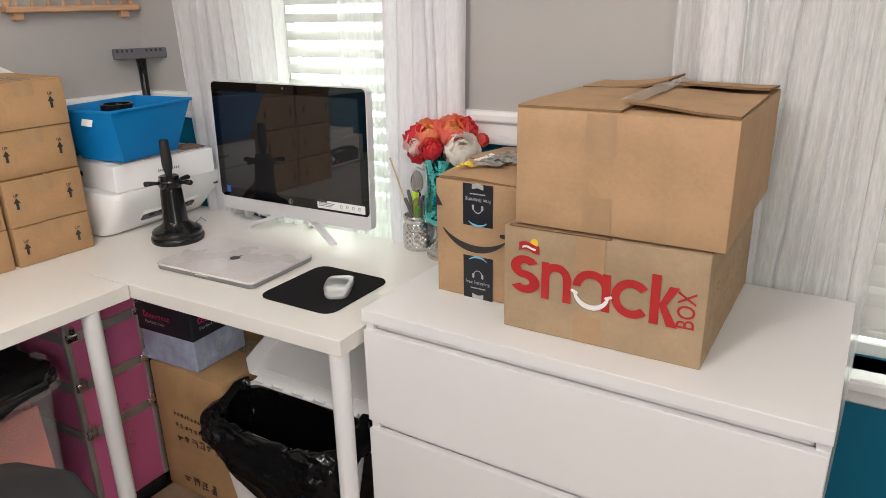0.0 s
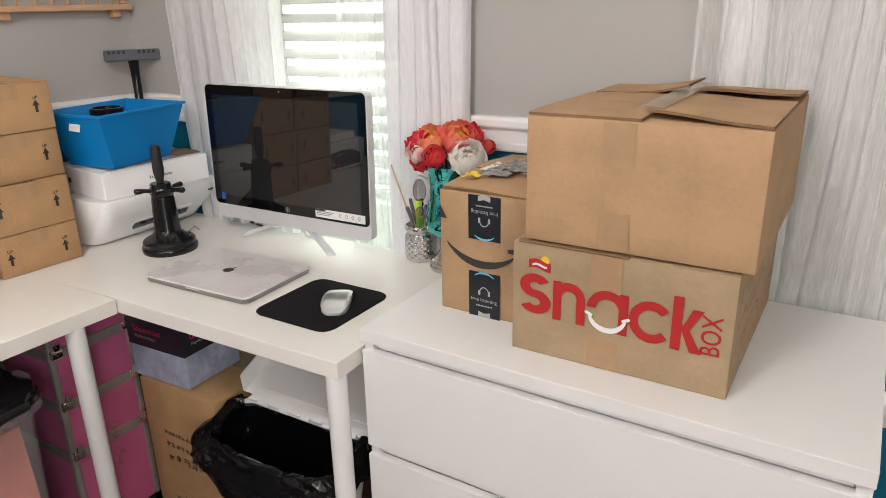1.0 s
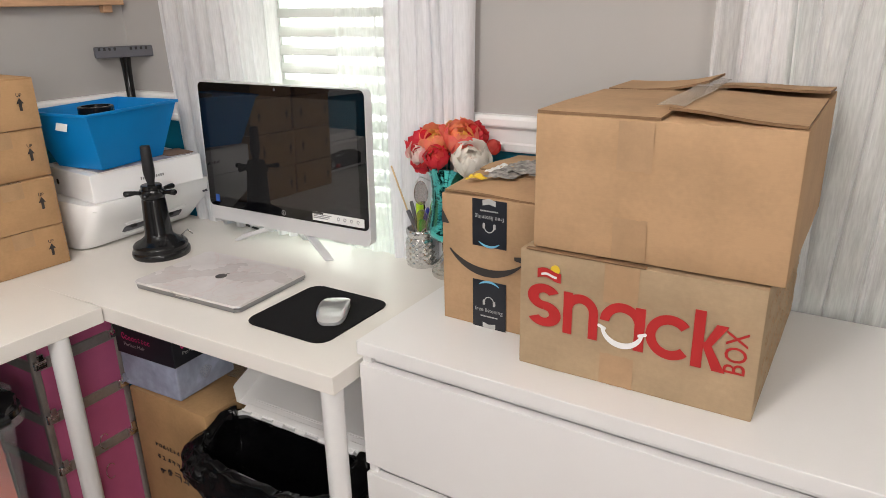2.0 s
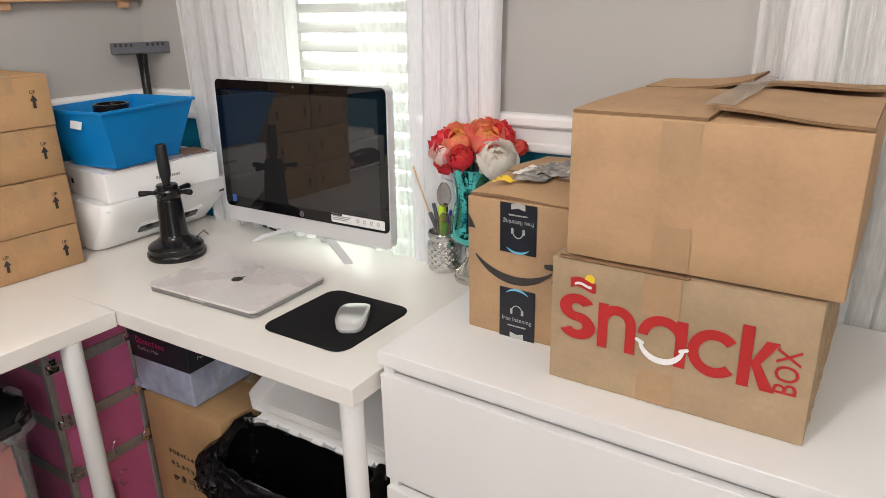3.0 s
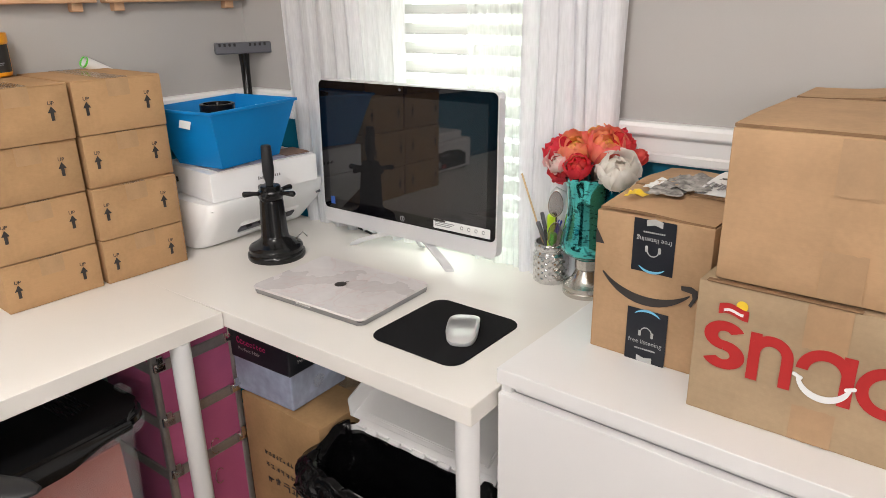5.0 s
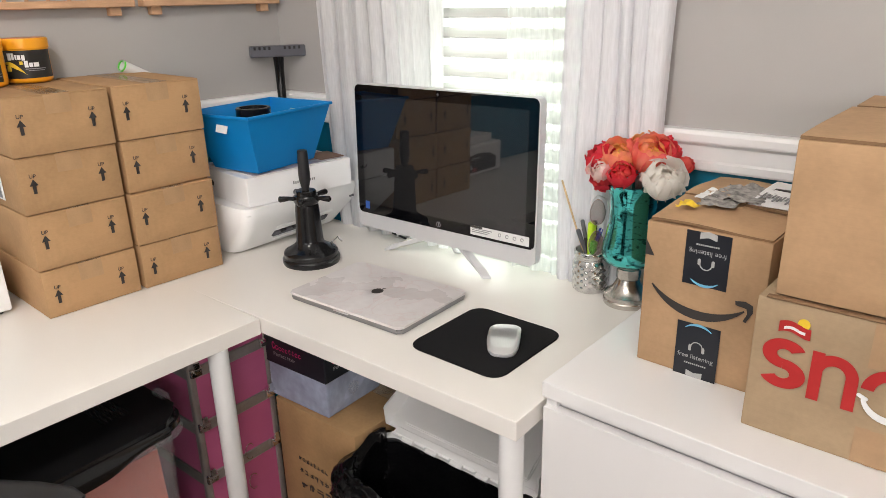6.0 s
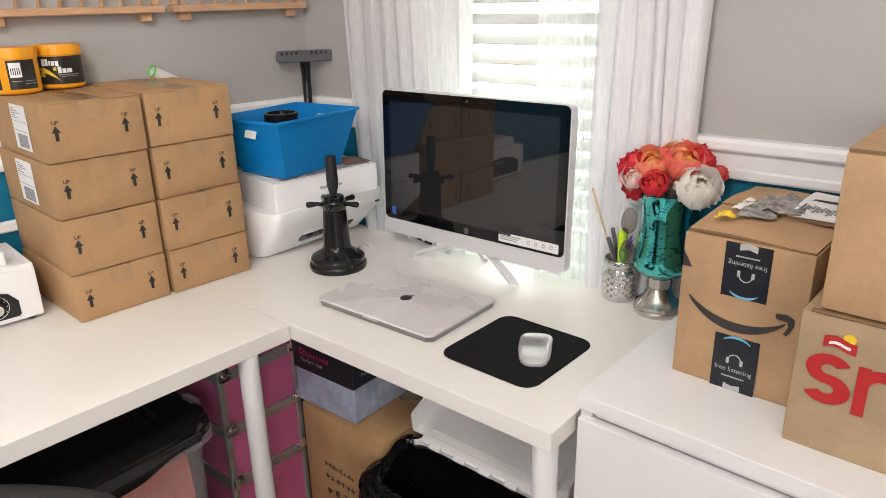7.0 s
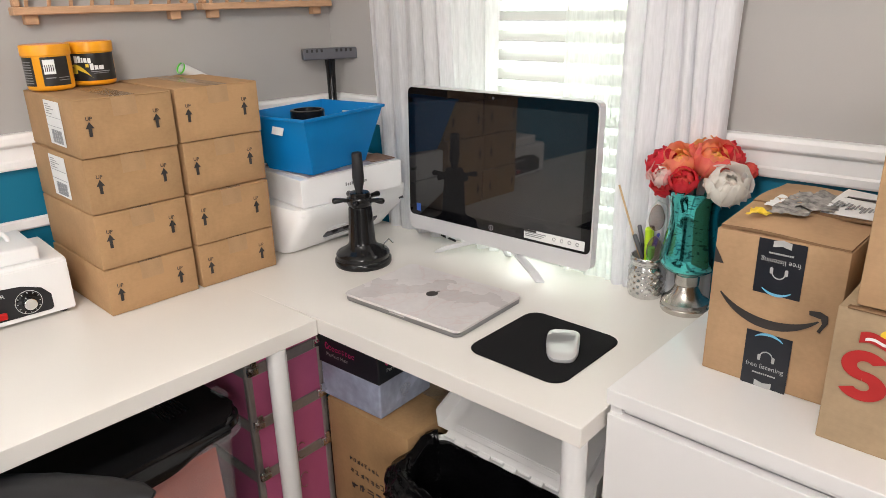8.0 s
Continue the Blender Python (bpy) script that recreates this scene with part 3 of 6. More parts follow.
curtain(0.178, 0.625, 0.09, 8, 3, M_SHEER, "sheer white pleated curtain beside the window", fold=0.012, deep=0.018)
curtain(0.80, 0.945, 0.0, 3, 5, M_VEIL, "thin sheer white curtain over the window", ph=1.0, fold=0.002, deep=0.007)
curtain(0.935, 1.14, 0.0, 6, 6, M_SHEER3, "sheer white pleated curtain beside the flower vase", ph=1.0, fold=0.012, deep=0.02)
curtain(1.61, 1.80, 0.0, 5, 8, M_SHEER4, "sheer white curtain in tight pleats", ph=0.5, fold=0.008, deep=0.014, hems=True)
curtain(1.79, 2.035, -0.05, 6, 12, M_SHEER2, "thin sheer white curtain over the blind", fold=0.008, deep=0.014, lean=-0.06, hems=True)
curtain(2.30, 2.62, 0.0, 7, 15, M_SHEER, "sheer white pleated curtain beside the window")
rod = thing("curtain_rod", "white metal curtain rod above the windows", "curtain rod", WW)
bm = bmesh.new()
tube(bm, [(0.1, -0.05, 2.13), (2.75, -0.05, 2.13)], 0.009, 10)
part("rod", bm, M_LEG, rod)
for x in (0.12, 1.35, 2.7):
    part("bracket", boxed(x - 0.008, x + 0.008, -0.05, 0.0, 2.115, 2.145, bev=0.003), M_LEG, rod)

bm = boxed(-1.2, 4.5, 1.3, 1.35, -0.5, 2.75)
tagged(part("backdrop", bm, M_DAY), "bright hazy daylight and foliage outside", "backdrop", kind="structure")

# ---- the desks ----
ADIL_R = 0.0195


def leg(parent, x, y, top):
    bm = bmesh.new()
    lathe(bm, [(0.018, 0.0), (0.0195, 0.004), (ADIL_R, 0.03), (ADIL_R, top)], 24, pose(x, y, 0))
    return part("leg", bm, M_LEG, parent, smooth=40)


desk = thing("desk", "white laminate desk on round white legs, standing under the window", "desk", pose(0.594, -0.59, 0, 0, 0, 1.3), group="desks")
part("tabletop", boxed(-0.565, 0.592, 0, 0.535, DESK_Z - 0.034, DESK_Z, bev=0.0015, seg=2), M_DESK, desk)
for x, y in ((0.571, 0.02), (-0.53, 0.49), (0.55, 0.49)):
    leg(desk, x, y, DESK_Z - 0.034)
desk2 = thing("desk", "white laminate desk on round white legs, butted along the side wall", "desk", pose(0.592, -0.592, 0), group="desks")
part("tabletop", boxed(-0.583, 0, -1.5, -0.0015, DESK_Z - 0.034, DESK_Z, bev=0.0015, seg=2), M_DESK, desk2)
for x, y in ((-0.018, -0.09), (-0.026, -1.45), (-0.5, -1.45)):
    leg(desk2, x, y, DESK_Z - 0.034)

# ---- the chest of drawers ----
dr = thing("chest_of_drawers", "white chest of three wide drawers with recessed grips", "chest of drawers", pose(1.191, -0.518, 0, 0, 0, -0.4))
DW, DD = 0.787, 0.476
bm = bmesh.new()
box(bm, 0.001, 0.02, 0.012, DD, 0, 0.752, bev=0.001)
box(bm, DW - 0.02, DW - 0.001, 0.012, DD, 0, 0.752, bev=0.001)
box(bm, 0.02, DW - 0.02, DD - 0.006, DD, 0.02, 0.752)
part("carcass", bm, M_DRES, dr)
part("top", boxed(0, DW, 0, DD, 0.7525, DRES_Z, bev=0.0015, seg=2), M_DRES, dr)
for z0, z1 in ((0.537, 0.735), (0.292, 0.517), (0.05, 0.272)):
    d = part("drawer", boxed(0.002, DW - 0.002, 0.002, 0.02, z0, z1, bev=0.0012, seg=2), M_DRES, dr)
    part("grip_strip", boxed(0.0203, DW - 0.0203, 0.021, 0.03, z1 - 0.002, z1 + 0.0175, bev=0.002), M_DRES, d)
part("plinth", boxed(0.02, DW - 0.02, 0.03, 0.045, 0, 0.05), M_DRES, dr)


# ---- cartons on the chest of drawers ----
def carton_body(parent, w, d, h, material, bulge=0.003, open_top=False):
    """Board carton: slightly bellied sides, rounded edges."""
    bm = bmesh.new()
    box(bm, 0, w, 0, d, 0, h, bev=0.0022, seg=2)
    bmesh.ops.subdivide_edges(bm, edges=[e for e in bm.edges if e.calc_length() > 0.05], cuts=5, use_grid_fill=True)
    for v in bm.verts:
        x, y, z = v.co.x / w, v.co.y / d, v.co.z / h
        k = noise.noise(v.co * 9.0) * 0.0012
        if x < 0.02 or x > 0.98:
            v.co.x += (bulge * math.sin(math.pi * y) * math.sin(math.pi * z) + k) * (1 if x > 0.5 else -1)
        if y < 0.02 or y > 0.98:
            v.co.y += (bulge * math.sin(math.pi * x) * math.sin(math.pi * z) + k) * (1 if y > 0.5 else -1)
        if z > 0.98:
            v.co.z += k
    return part("body", bm, material, parent, smooth=40)


def front_tape(parent, w, h, bulge, x0, x1, z0, z1, seed):
    """Paper tape pressed onto the front of a carton, its ends a little ragged."""
    def fn(u, v):
        end = 0.0025 * noise.noise(Vector((u * 6, seed, 0))) if v in (0.0, 1.0) else 0.0
        x, z = x0 + (x1 - x0) * u, z0 + (z1 - z0) * v + end
        return (x, -bulge * math.sin(math.pi * x / w) * math.sin(math.pi * min(max(z / h, 0), 1)) - 0.0013, z)
    bm = bmesh.new()
    grid(bm, fn, 8, 8)
    grid(bm, lambda u, v: Vector(fn(u, v)) + Vector((0, 0.0005, 0)), 8, 8)
    return part("tape", bm, M_TAPE2, parent)


def on_front(parent, name, pts_or_bm, x, z, material, off=0.004, label="", t=0.0005):
    """A print on the face that looks towards -y."""
    if isinstance(pts_or_bm, list):
        bm = bmesh.new()
        prism(bm, pts_or_bm, 0, t)
    else:
        bm = pts_or_bm
    return put(part(name, bm, material, parent, label), face_front(x, -off, z))


def arc_band(cx, cy, r, a0, a1, w0, w1, n=18, sy=1.0, sx=1.0):
    """A band along an arc whose width swells in the middle."""
    out, inn = [], []
    for i in range(n + 1):
        f = i / n
        a = radians(a0 + (a1 - a0) * f)
        w = w0 + (w1 - w0) * math.sin(math.pi * f)
        out.append((cx + (r + w / 2) * sx * math.cos(a), cy + (r + w / 2) * sy * math.sin(a)))
        inn.append((cx + (r - w / 2) * sx * math.cos(a), cy + (r - w / 2) * sy * math.sin(a)))
    return out + inn[::-1]


SB_W, SB_D, SB_H = 0.334, 0.40, 0.186
sb = thing("carton", "pale kraft snack carton with red lettering, taped shut, on the chest", "carton", pose(1.455, -0.448, DRES_Z))
body = carton_body(sb, SB_W, SB_D, SB_H, M_CARD2, 0.0008)
def letter(draw):
    bm = bmesh.new()
    draw(bm)
    return on_front(sb, "lettering", bm, 0, 0.006, M_RED, label="red letter", off=0.0024)


def quad(bm, x0, x1, z0, z1, t=0.0004):
    prism(bm, [(x0, z0), (x1, z0), (x1, z1), (x0, z1)], 0, t)


def letter_s(bm):
    prism(bm, arc_band(0.040, 0.1115, 0.0134, 28, 268, 0.013, 0.0135, 20, 1.0, 1.28), 0, 0.0005)
    prism(bm, arc_band(0.040, 0.0847, 0.0134, 92, -152, 0.0135, 0.0135, 20, 1.0, 1.34), 0, 0.0004)


def letter_n(bm):
    quad(bm, 0.0705, 0.084, 0.0615, 0.1265)
    quad(bm, 0.109, 0.1225, 0.0612, 0.1015, 0.0005)
    prism(bm, arc_band(0.0965, 0.1005, 0.01925, 0, 168, 0.0135, 0.0135, 20), 0, 0.0006)


def letter_c(bm):
    prism(bm, arc_band(0.2225, 0.0905, 0.0258, 42, 318, 0.0135, 0.0135, 26), 0, 0.0005)


def letter_k(bm):
    quad(bm, 0.2515, 0.2655, 0.057, 0.139)
    prism(bm, [(0.263, 0.086), (0.2795, 0.123), (0.2945, 0.123), (0.2745, 0.089)][::-1], 0, 0.0005)
    prism(bm, [(0.263, 0.094), (0.272, 0.098), (0.2955, 0.057), (0.279, 0.057)][::-1], 0, 0.0006)


for draw in (letter_s, letter_n, letter_c, letter_k):
    letter(draw)
bm = bmesh.new()
prism(bm, arc_band(0.157, 0.0945, 0.0248, -8, 178, 0.0135, 0.0135, 24), 0, 0.0005)
prism(bm, [(0.1745, 0.0595), (0.1885, 0.0595), (0.1885, 0.124), (0.1745, 0.124)], 0, 0.0004)
on_front(sb, "lettering", bm, 0, 0.006, M_RED, label="red letter", off=0.0024)
bm = lettering("BOX", 0.06, 0.0275, 0.004)
ob = on_front(sb, "lettering", bm, 0.327, 0.058, M_RED, label="small red upright word")
ob.matrix_basis = face_front(0.3195, -0.0018, 0.065) @ pose(0, 0, 0, 0, 0, 90)
bm = bmesh.new()
prism(bm, arc_band(0, 0, 0.0285, 192, 348, 0.004, 0.009, sy=0.95), 0, 0.0009)
for x, a in ((-0.0285, 68), (0.0285, -68)):
    prism(bm, rrect(0.013, 0.0045, 0.0021, 4), 0, 0.0012, pose(x, -0.0045, 0, 0, 0, a - (90 if a > 0 else -90)))
on_front(sb, "smile_print", bm, 0.1575, 0.0955, M_WHITEP, off=0.0030)
wave = [(0.036 * f - 0.018, 0.008 + 0.003 * math.sin(5 * f)) for f in np.linspace(0, 1, 9)] + [(0.036 * f - 0.018, -0.006 + 0.003 * math.sin(5 * f)) for f in np.linspace(1, 0, 9)]
on_front(sb, "sun_print", [(0.007 * math.cos(a), 0.007 * math.sin(a)) for a in np.linspace(0, 2 * math.pi, 20)[:-1]], 0.056, 0.162, M_YELP, off=0.002)
on_front(sb, "ribbon_print", wave, 0.047, 0.152, M_RED, off=0.0024)
on_front(sb, "print_bar", [(0.024 * f - 0.012, 0.0018 + 0.002 * math.sin(5 * f)) for f in np.linspace(0, 1, 9)] + [(0.024 * f - 0.012, -0.0018 + 0.002 * math.sin(5 * f)) for f in np.linspace(1, 0, 9)],
         0.047, 0.1525, M_WHITEP, off=0.003)
front_tape(sb, SB_W, SB_H, 0.0008, 0.128, 0.176, 0.128, SB_H - 0.001, 1)
front_tape(sb, SB_W, SB_H, 0.0008, 0.128, 0.176, 0.002, 0.05, 2)
part("top_edge", boxed(0.01, SB_W * 0.55, -0.003, 0.006, SB_H, SB_H + 0.003, bev=0.001), M_FLUTE, sb)
rnd = random.Random(4)
for i in range(9):
    for j in range(4):
        bm = bmesh.new()
        prism(bm, arc_band(0, 0, 0.011, 0, 250, 0.002, 0.003, 10), 0, 0.0004)
        put(part("print_swirl", bm, M_CARD, sb), face_side(SB_W + 0.0018, 0.03 + i * 0.042, 0.03 + j * 0.04) @ pose(0, 0, 0, 0, 0, rnd.uniform(0, 360)))

TB_W, TB_D, TB_H = 0.333, 0.40, 0.19
tb = thing("carton", "plain brown carton with loosely folded flaps, on the snack carton", "carton", pose(1.472, -0.442, DRES_Z + SB_H + 0.004))
carton_body(tb, TB_W, TB_D, TB_H, M_CARD, 0.0015)


def flap(parent, fn, material=None, name="flap", nu=8, nv=8):
    bm = bmesh.new()
    thick_sheet(bm, fn, nu, nv, 0.004 if material is None else 0.0006)
    if material is None:
        bm.normal_update()
        for fc in bm.faces:
            fc.material_index = 1 if abs(fc.normal.z) < 0.5 else 0
    return part(name, bm, material or [M_CARD, M_FLUTE], parent, smooth=50)


# flaps: lower pair along the front and back, upper pair that meets at the taped seam
flap(tb, lambda u, v: (0.001 + 0.166 * u, 0.002 + 0.265 * v, TB_H + 0.0045 + 0.003 * u * v + 0.001 * math.sin(5 * v)))
flap(tb, lambda u, v: (0.006 + 0.158 * u, 0.272 + 0.122 * v, TB_H + 0.005 + 0.0175 * u ** 3))
flap(tb, lambda u, v: (0.168 + 0.163 * u, 0.034 + 0.225 * v - 0.03 * u * (1 - v), TB_H + 0.0045 + 0.009 * (1 - u) * (1 - 0.4 * v) + 0.001 * math.sin(7 * u)))
flap(tb, lambda u, v: (0.172 + 0.159 * u, 0.268 + 0.128 * v, TB_H + 0.007 + 0.010 * (1 - v) * (1 - 0.2 * u) + 0.001 * math.sin(6 * u)))
flap(tb, lambda u, v: (0.15 + 0.036 * u, 0.04 + 0.3 * v, TB_H + 0.0165 + 0.003 * v + 0.001 * math.sin(9 * v) - 0.004 * abs(u - 0.5)), M_TAPE, "tape", 4, 12)
front_tape(tb, TB_W, TB_H, 0.0015, 0.116, 0.162, 0.124, TB_H - 0.002, 3)
front_tape(tb, TB_W, TB_H, 0.0015, 0.116, 0.162, 0.002, 0.06, 4)

AB_W, AB_D, AB_H = 0.176, 0.275, 0.227
ab = thing("carton", "kraft parcel carton with black tape, its top torn open", "carton", pose(1.269, -0.366, DRES_Z, 0, 0, -1.0))
carton_body(ab, AB_W, AB_D, AB_H, M_CARD, 0.002)


def tape_label(parent, x0, x1, z0, z1, flip):
    lab = on_front(parent, "tape_label", [(0, 0), (x1 - x0, 0), (x1 - x0, z1 - z0), (0, z1 - z0)], x0, z0, M_NAVYP, off=0.0028, label="black printed tape")
    w, h = x1 - x0, z1 - z0
    c = pose(w / 2, h / 2, 0.0008) @ pose(0, 0, 0, 0, 0, 180 if flip else 0)

    def add(name, bm, material, x, y):
        return put(part(name, bm, material, lab), c @ pose(x, y, 0))
    add("lettering", lettering("free listening", w * 0.84, 0.0095, 0.0), M_DIMP, -w * 0.43, -0.0155)
    bm = bmesh.new()
    for i in range(11):
        box(bm, -0.016 + i * 0.003, -0.0138 + i * 0.003, -0.0225, -0.0202, 0, 0.0003)
    add("print_bar", bm, M_DIMP, 0, 0)
    bm = bmesh.new()
    prism(bm, arc_band(0, 0, 0.0085, 0, 180, 0.0014, 0.0016), 0, 0.0003)
    for s in (-1, 1):
        prism(bm, rrect(0.0042, 0.0095, 0.0018, 3, s * 0.0098, -0.002), 0, 0.0003)
    add("headphone_print", bm, M_DIMP, 0, 0.006)
    bm = bmesh.new()
    prism(bm, [(-0.012, 0), (0, -0.003), (0.012, 0), (0.012, 0.009), (0, 0.006), (-0.012, 0.009)], 0, 0.0003)
    add("parcel_print", bm, M_DIMP, 0, -h / 2 + 0.001)
    bm = bmesh.new()
    prism(bm, arc_band(0, -0.022, 0.03, 50, 130, 0.001, 0.004), 0, 0.0003)
    add("arc_print", bm, M_BLUEP, 0, h / 2 - 0.009)


tape_label(ab, 0.061, 0.124, 0.146, AB_H - 0.001, True)
tape_label(ab, 0.061, 0.124, 0.0, 0.086, False)
on_front(ab, "smile_print", arc_band(0.088, 0.195, 0.095, 221, 312, 0.002, 0.014, 24), 0.0, 0.0, M_INK, off=0.0028)
on_front(ab, "smile_print", [(0.138, 0.137), (0.152, 0.139), (0.162, 0.135), (0.163, 0.125), (0.155, 0.108), (0.151, 0.11), (0.156, 0.122), (0.154, 0.129), (0.139, 0.131)], 0.0, 0.0, M_INK, off=0.0028)
on_front(ab, "corner_print", [(0, 0), (0.014, 0), (0, 0.024)], 0.002, 0.176, M_INK, off=0.0028)
flap(ab, lambda u, v: (0.004 + 0.17 * u, 0.004 + 0.13 * v, AB_H + 0.005 + 0.010 * v * (1 - u) + 0.002 * math.sin(5 * u)))
flap(ab, lambda u, v: (0.004 + 0.17 * u, 0.12 + 0.15 * v, AB_H + 0.007 * math.exp(-((v - 0.25) ** 2) * 5) * (1 - 0.75 * u) + 0.011 + 0.002 * math.sin(6 * u)))
bm = bmesh.new()
thick_sheet(bm, lambda u, v: (0.1 + 0.07 * u, 0.12 + 0.14 * v, AB_H + 0.0145 + 0.006 * (1 - u) * math.sin(2.2 * v)), 6, 6, 0.0008)
lab = part("shipping_label", bm, M_PAPER, ab, "white shipping label with grey print")
for k in range(12):
    x = 0.108 + 0.0046 * k
    bm = boxed(x, x + (0.003 if k % 3 else 0.0022), 0.14 + 0.006 * (k % 4), 0.178 - 0.004 * (k % 3), AB_H + 0.0195 - 0.00045 * k, AB_H + 0.0205 - 0.00045 * k)
    part("print_bar", bm, M_GREYP, lab)
part("print_bar", boxed(0.112, 0.162, 0.205, 0.212, AB_H + 0.018, AB_H + 0.0198), M_INK, lab)
def crumpled(x0, x1, y0, y1, lift, seed, material, label):
    """A strip of torn tape, crinkled, lying on the flaps."""
    off = Vector((seed * 3.1, seed * 1.7, 0))

    def fn(u, v):
        ragged = 0.006 * noise.noise(Vector((v * 7, seed, 0))) if u in (0.0, 1.0) else 0.0
        x, y = x0 + (x1 - x0) * u + ragged, y0 + (y1 - y0) * v + 0.02 * u * (1 - v)
        n = abs(noise.noise(Vector((x, y, 0)) * 55 + off)) * 0.006 + 0.003 * noise.noise(Vector((x, y, 0)) * 120 + off)
        return (x, y, AB_H + 0.0175 + lift + n - 0.004 * u)
    bm = bmesh.new()
    thick_sheet(bm, fn, 14, 22, 0.0005)
    part("torn_tape", bm, material, ab, label, smooth=30)


crumpled(0.045, 0.092, 0.06, 0.2, 0.001, 1, M_TORN, "torn printed tape strip")
crumpled(0.07, 0.118, 0.10, 0.215, 0.0022, 2, M_TORN, "torn printed tape strip")
crumpled(0.03, 0.055, 0.09, 0.16, 0.0014, 3, M_PAPER, "torn white tape strip")
crumpled(0.026, 0.048, 0.03, 0.068, 0.001, 4, M_YELP, "torn yellow tape end")

# ---- stacked cartons on the side desk ----
SW, SD = 0.188, 0.285          # along the wall, away from it
ARROW = [(-0.0035, 0), (0.0035, 0), (0.0035, 0.017), (0.009, 0.017), (0, 0.031), (-0.009, 0.017), (-0.0035, 0.017)]


def stacked_carton(h, m):
    """Origin at the lower front corner; the front looks towards +x, y runs along it."""
    c = thing("carton", "small brown carton printed with two arrows, in a stack", "carton", m, group="stacked cartons")
    bm = bmesh.new()
    box(bm, -SD, 0, 0, SW, 0, h - 0.001, bev=0.002, seg=2)
    bmesh.ops.subdivide_edges(bm, edges=[e for e in bm.edges if e.calc_length() > 0.05], cuts=3, use_grid_fill=True)
    for v in bm.verts:
        k = noise.noise(v.co * 11.0 + Vector((h * 50, 0, 0))) * 0.0012
        if v.co.x > -0.004:
            v.co.x += 0.0025 * math.sin(math.pi * v.co.y / SW) * math.sin(math.pi * v.co.z / h) + k
        if v.co.z > h - 0.005 and 0.01 < v.co.y < SW - 0.01:
            v.co.z -= 0.0012 * math.sin(math.pi * v.co.y / SW)
    part("body", bm, M_CARD3, c, smooth=40)
    for y in (0.024, SW - 0.037):
        bm = bmesh.new()
        prism(bm, [(0.88 * x, 0.9 * y) for x, y in ARROW], 0, 0.0004)
        a = put(part("arrow_print", bm, M_INK, c), face_side(0.0022, y, h - 0.07))
        put(part("lettering", lettering("UP", 0.012, 0.0075, 0.012), M_INK, a), pose(-0.006, 0.0305, 0.0002) @ Matrix.Shear("XZ", 4, (0.0, 0.0)) @ pose(0, 0, 0, 0, 0, -6))
    bm = bmesh.new()
    for lift in (0.0009, 0.0013):
        grid(bm, lambda u, v: (0.0025 * math.sin(math.pi * (0.07 + 0.046 * u) / SW) * math.sin(math.pi * (h - 0.001 - 0.036 * v) / h) + lift, 0.07 + 0.046 * u, h - 0.001 - 0.036 * v), 5, 4)
    part("tape", bm, M_TAPE3, c)
    part("tape", boxed(-SD, 0.002, 0.068, 0.116, h - 0.0008, h + 0.0001, bev=0.0001), M_TAPE, c)
    bm = bmesh.new()
    box(bm, -SD + 0.004, 0.0015, 0.004, 0.09, h - 0.004, h - 0.0006, bev=0.001)
    box(bm, -SD + 0.004, 0.0015, 0.097, SW - 0.004, h - 0.004, h - 0.0008, bev=0.001)
    part("flap", bm, M_CARD3, c)
    return c


levels = [(0.735, 0.098), (0.834, 0.112), (0.947, 0.109), (1.057, 0.110)]
rnd = random.Random(11)
left_boxes = []
for i, (z, h) in enumerate(levels):
    for col, y in enumerate((-0.852, -0.654)):
        x = 0.264 + rnd.uniform(-0.004, 0.004) + (0.006 if col else 0)
        b = stacked_carton(h, pose(x, y + rnd.uniform(-0.002, 0.002), z + 0.0008, 0, 0, -2.0 + rnd.uniform(-1.0, 1.0)))
        if col == 0:
            left_boxes.append((b, h))
for b, h in left_boxes[2:]:
    tagged(b, "small brown carton with arrows and a white address label")
    x = -0.158 if h == 0.110 else -0.185
    lab = part("shipping_label", boxed(x, x + 0.088, -0.0016, -0.0008, 0.014, h - 0.01, bev=0.0002), M_PAPER, b, "white address label")
    part("print_bar", boxed(x + 0.004, x + 0.084, -0.0022, -0.0017, 0.05, 0.0508), M_GREYP, lab)
    part("print_bar", boxed(x + 0.004, x + 0.084, -0.0022, -0.0017, 0.068, 0.0688), M_GREYP, lab)
    for k in range(5):
        part("print_bar", boxed(x + 0.008, x + 0.03 + 0.012 * (k % 3), -0.0022, -0.0017, h - 0.018 - k * 0.0045, h - 0.0165 - k * 0.0045), M_GREYP, lab)
    for k in range(14):
        part("print_bar", boxed(x + 0.02 + k * 0.0042, x + 0.0216 + k * 0.0042 + 0.0007 * (k % 3), -0.0022, -0.0017, 0.018, 0.044), M_GREYP, lab)


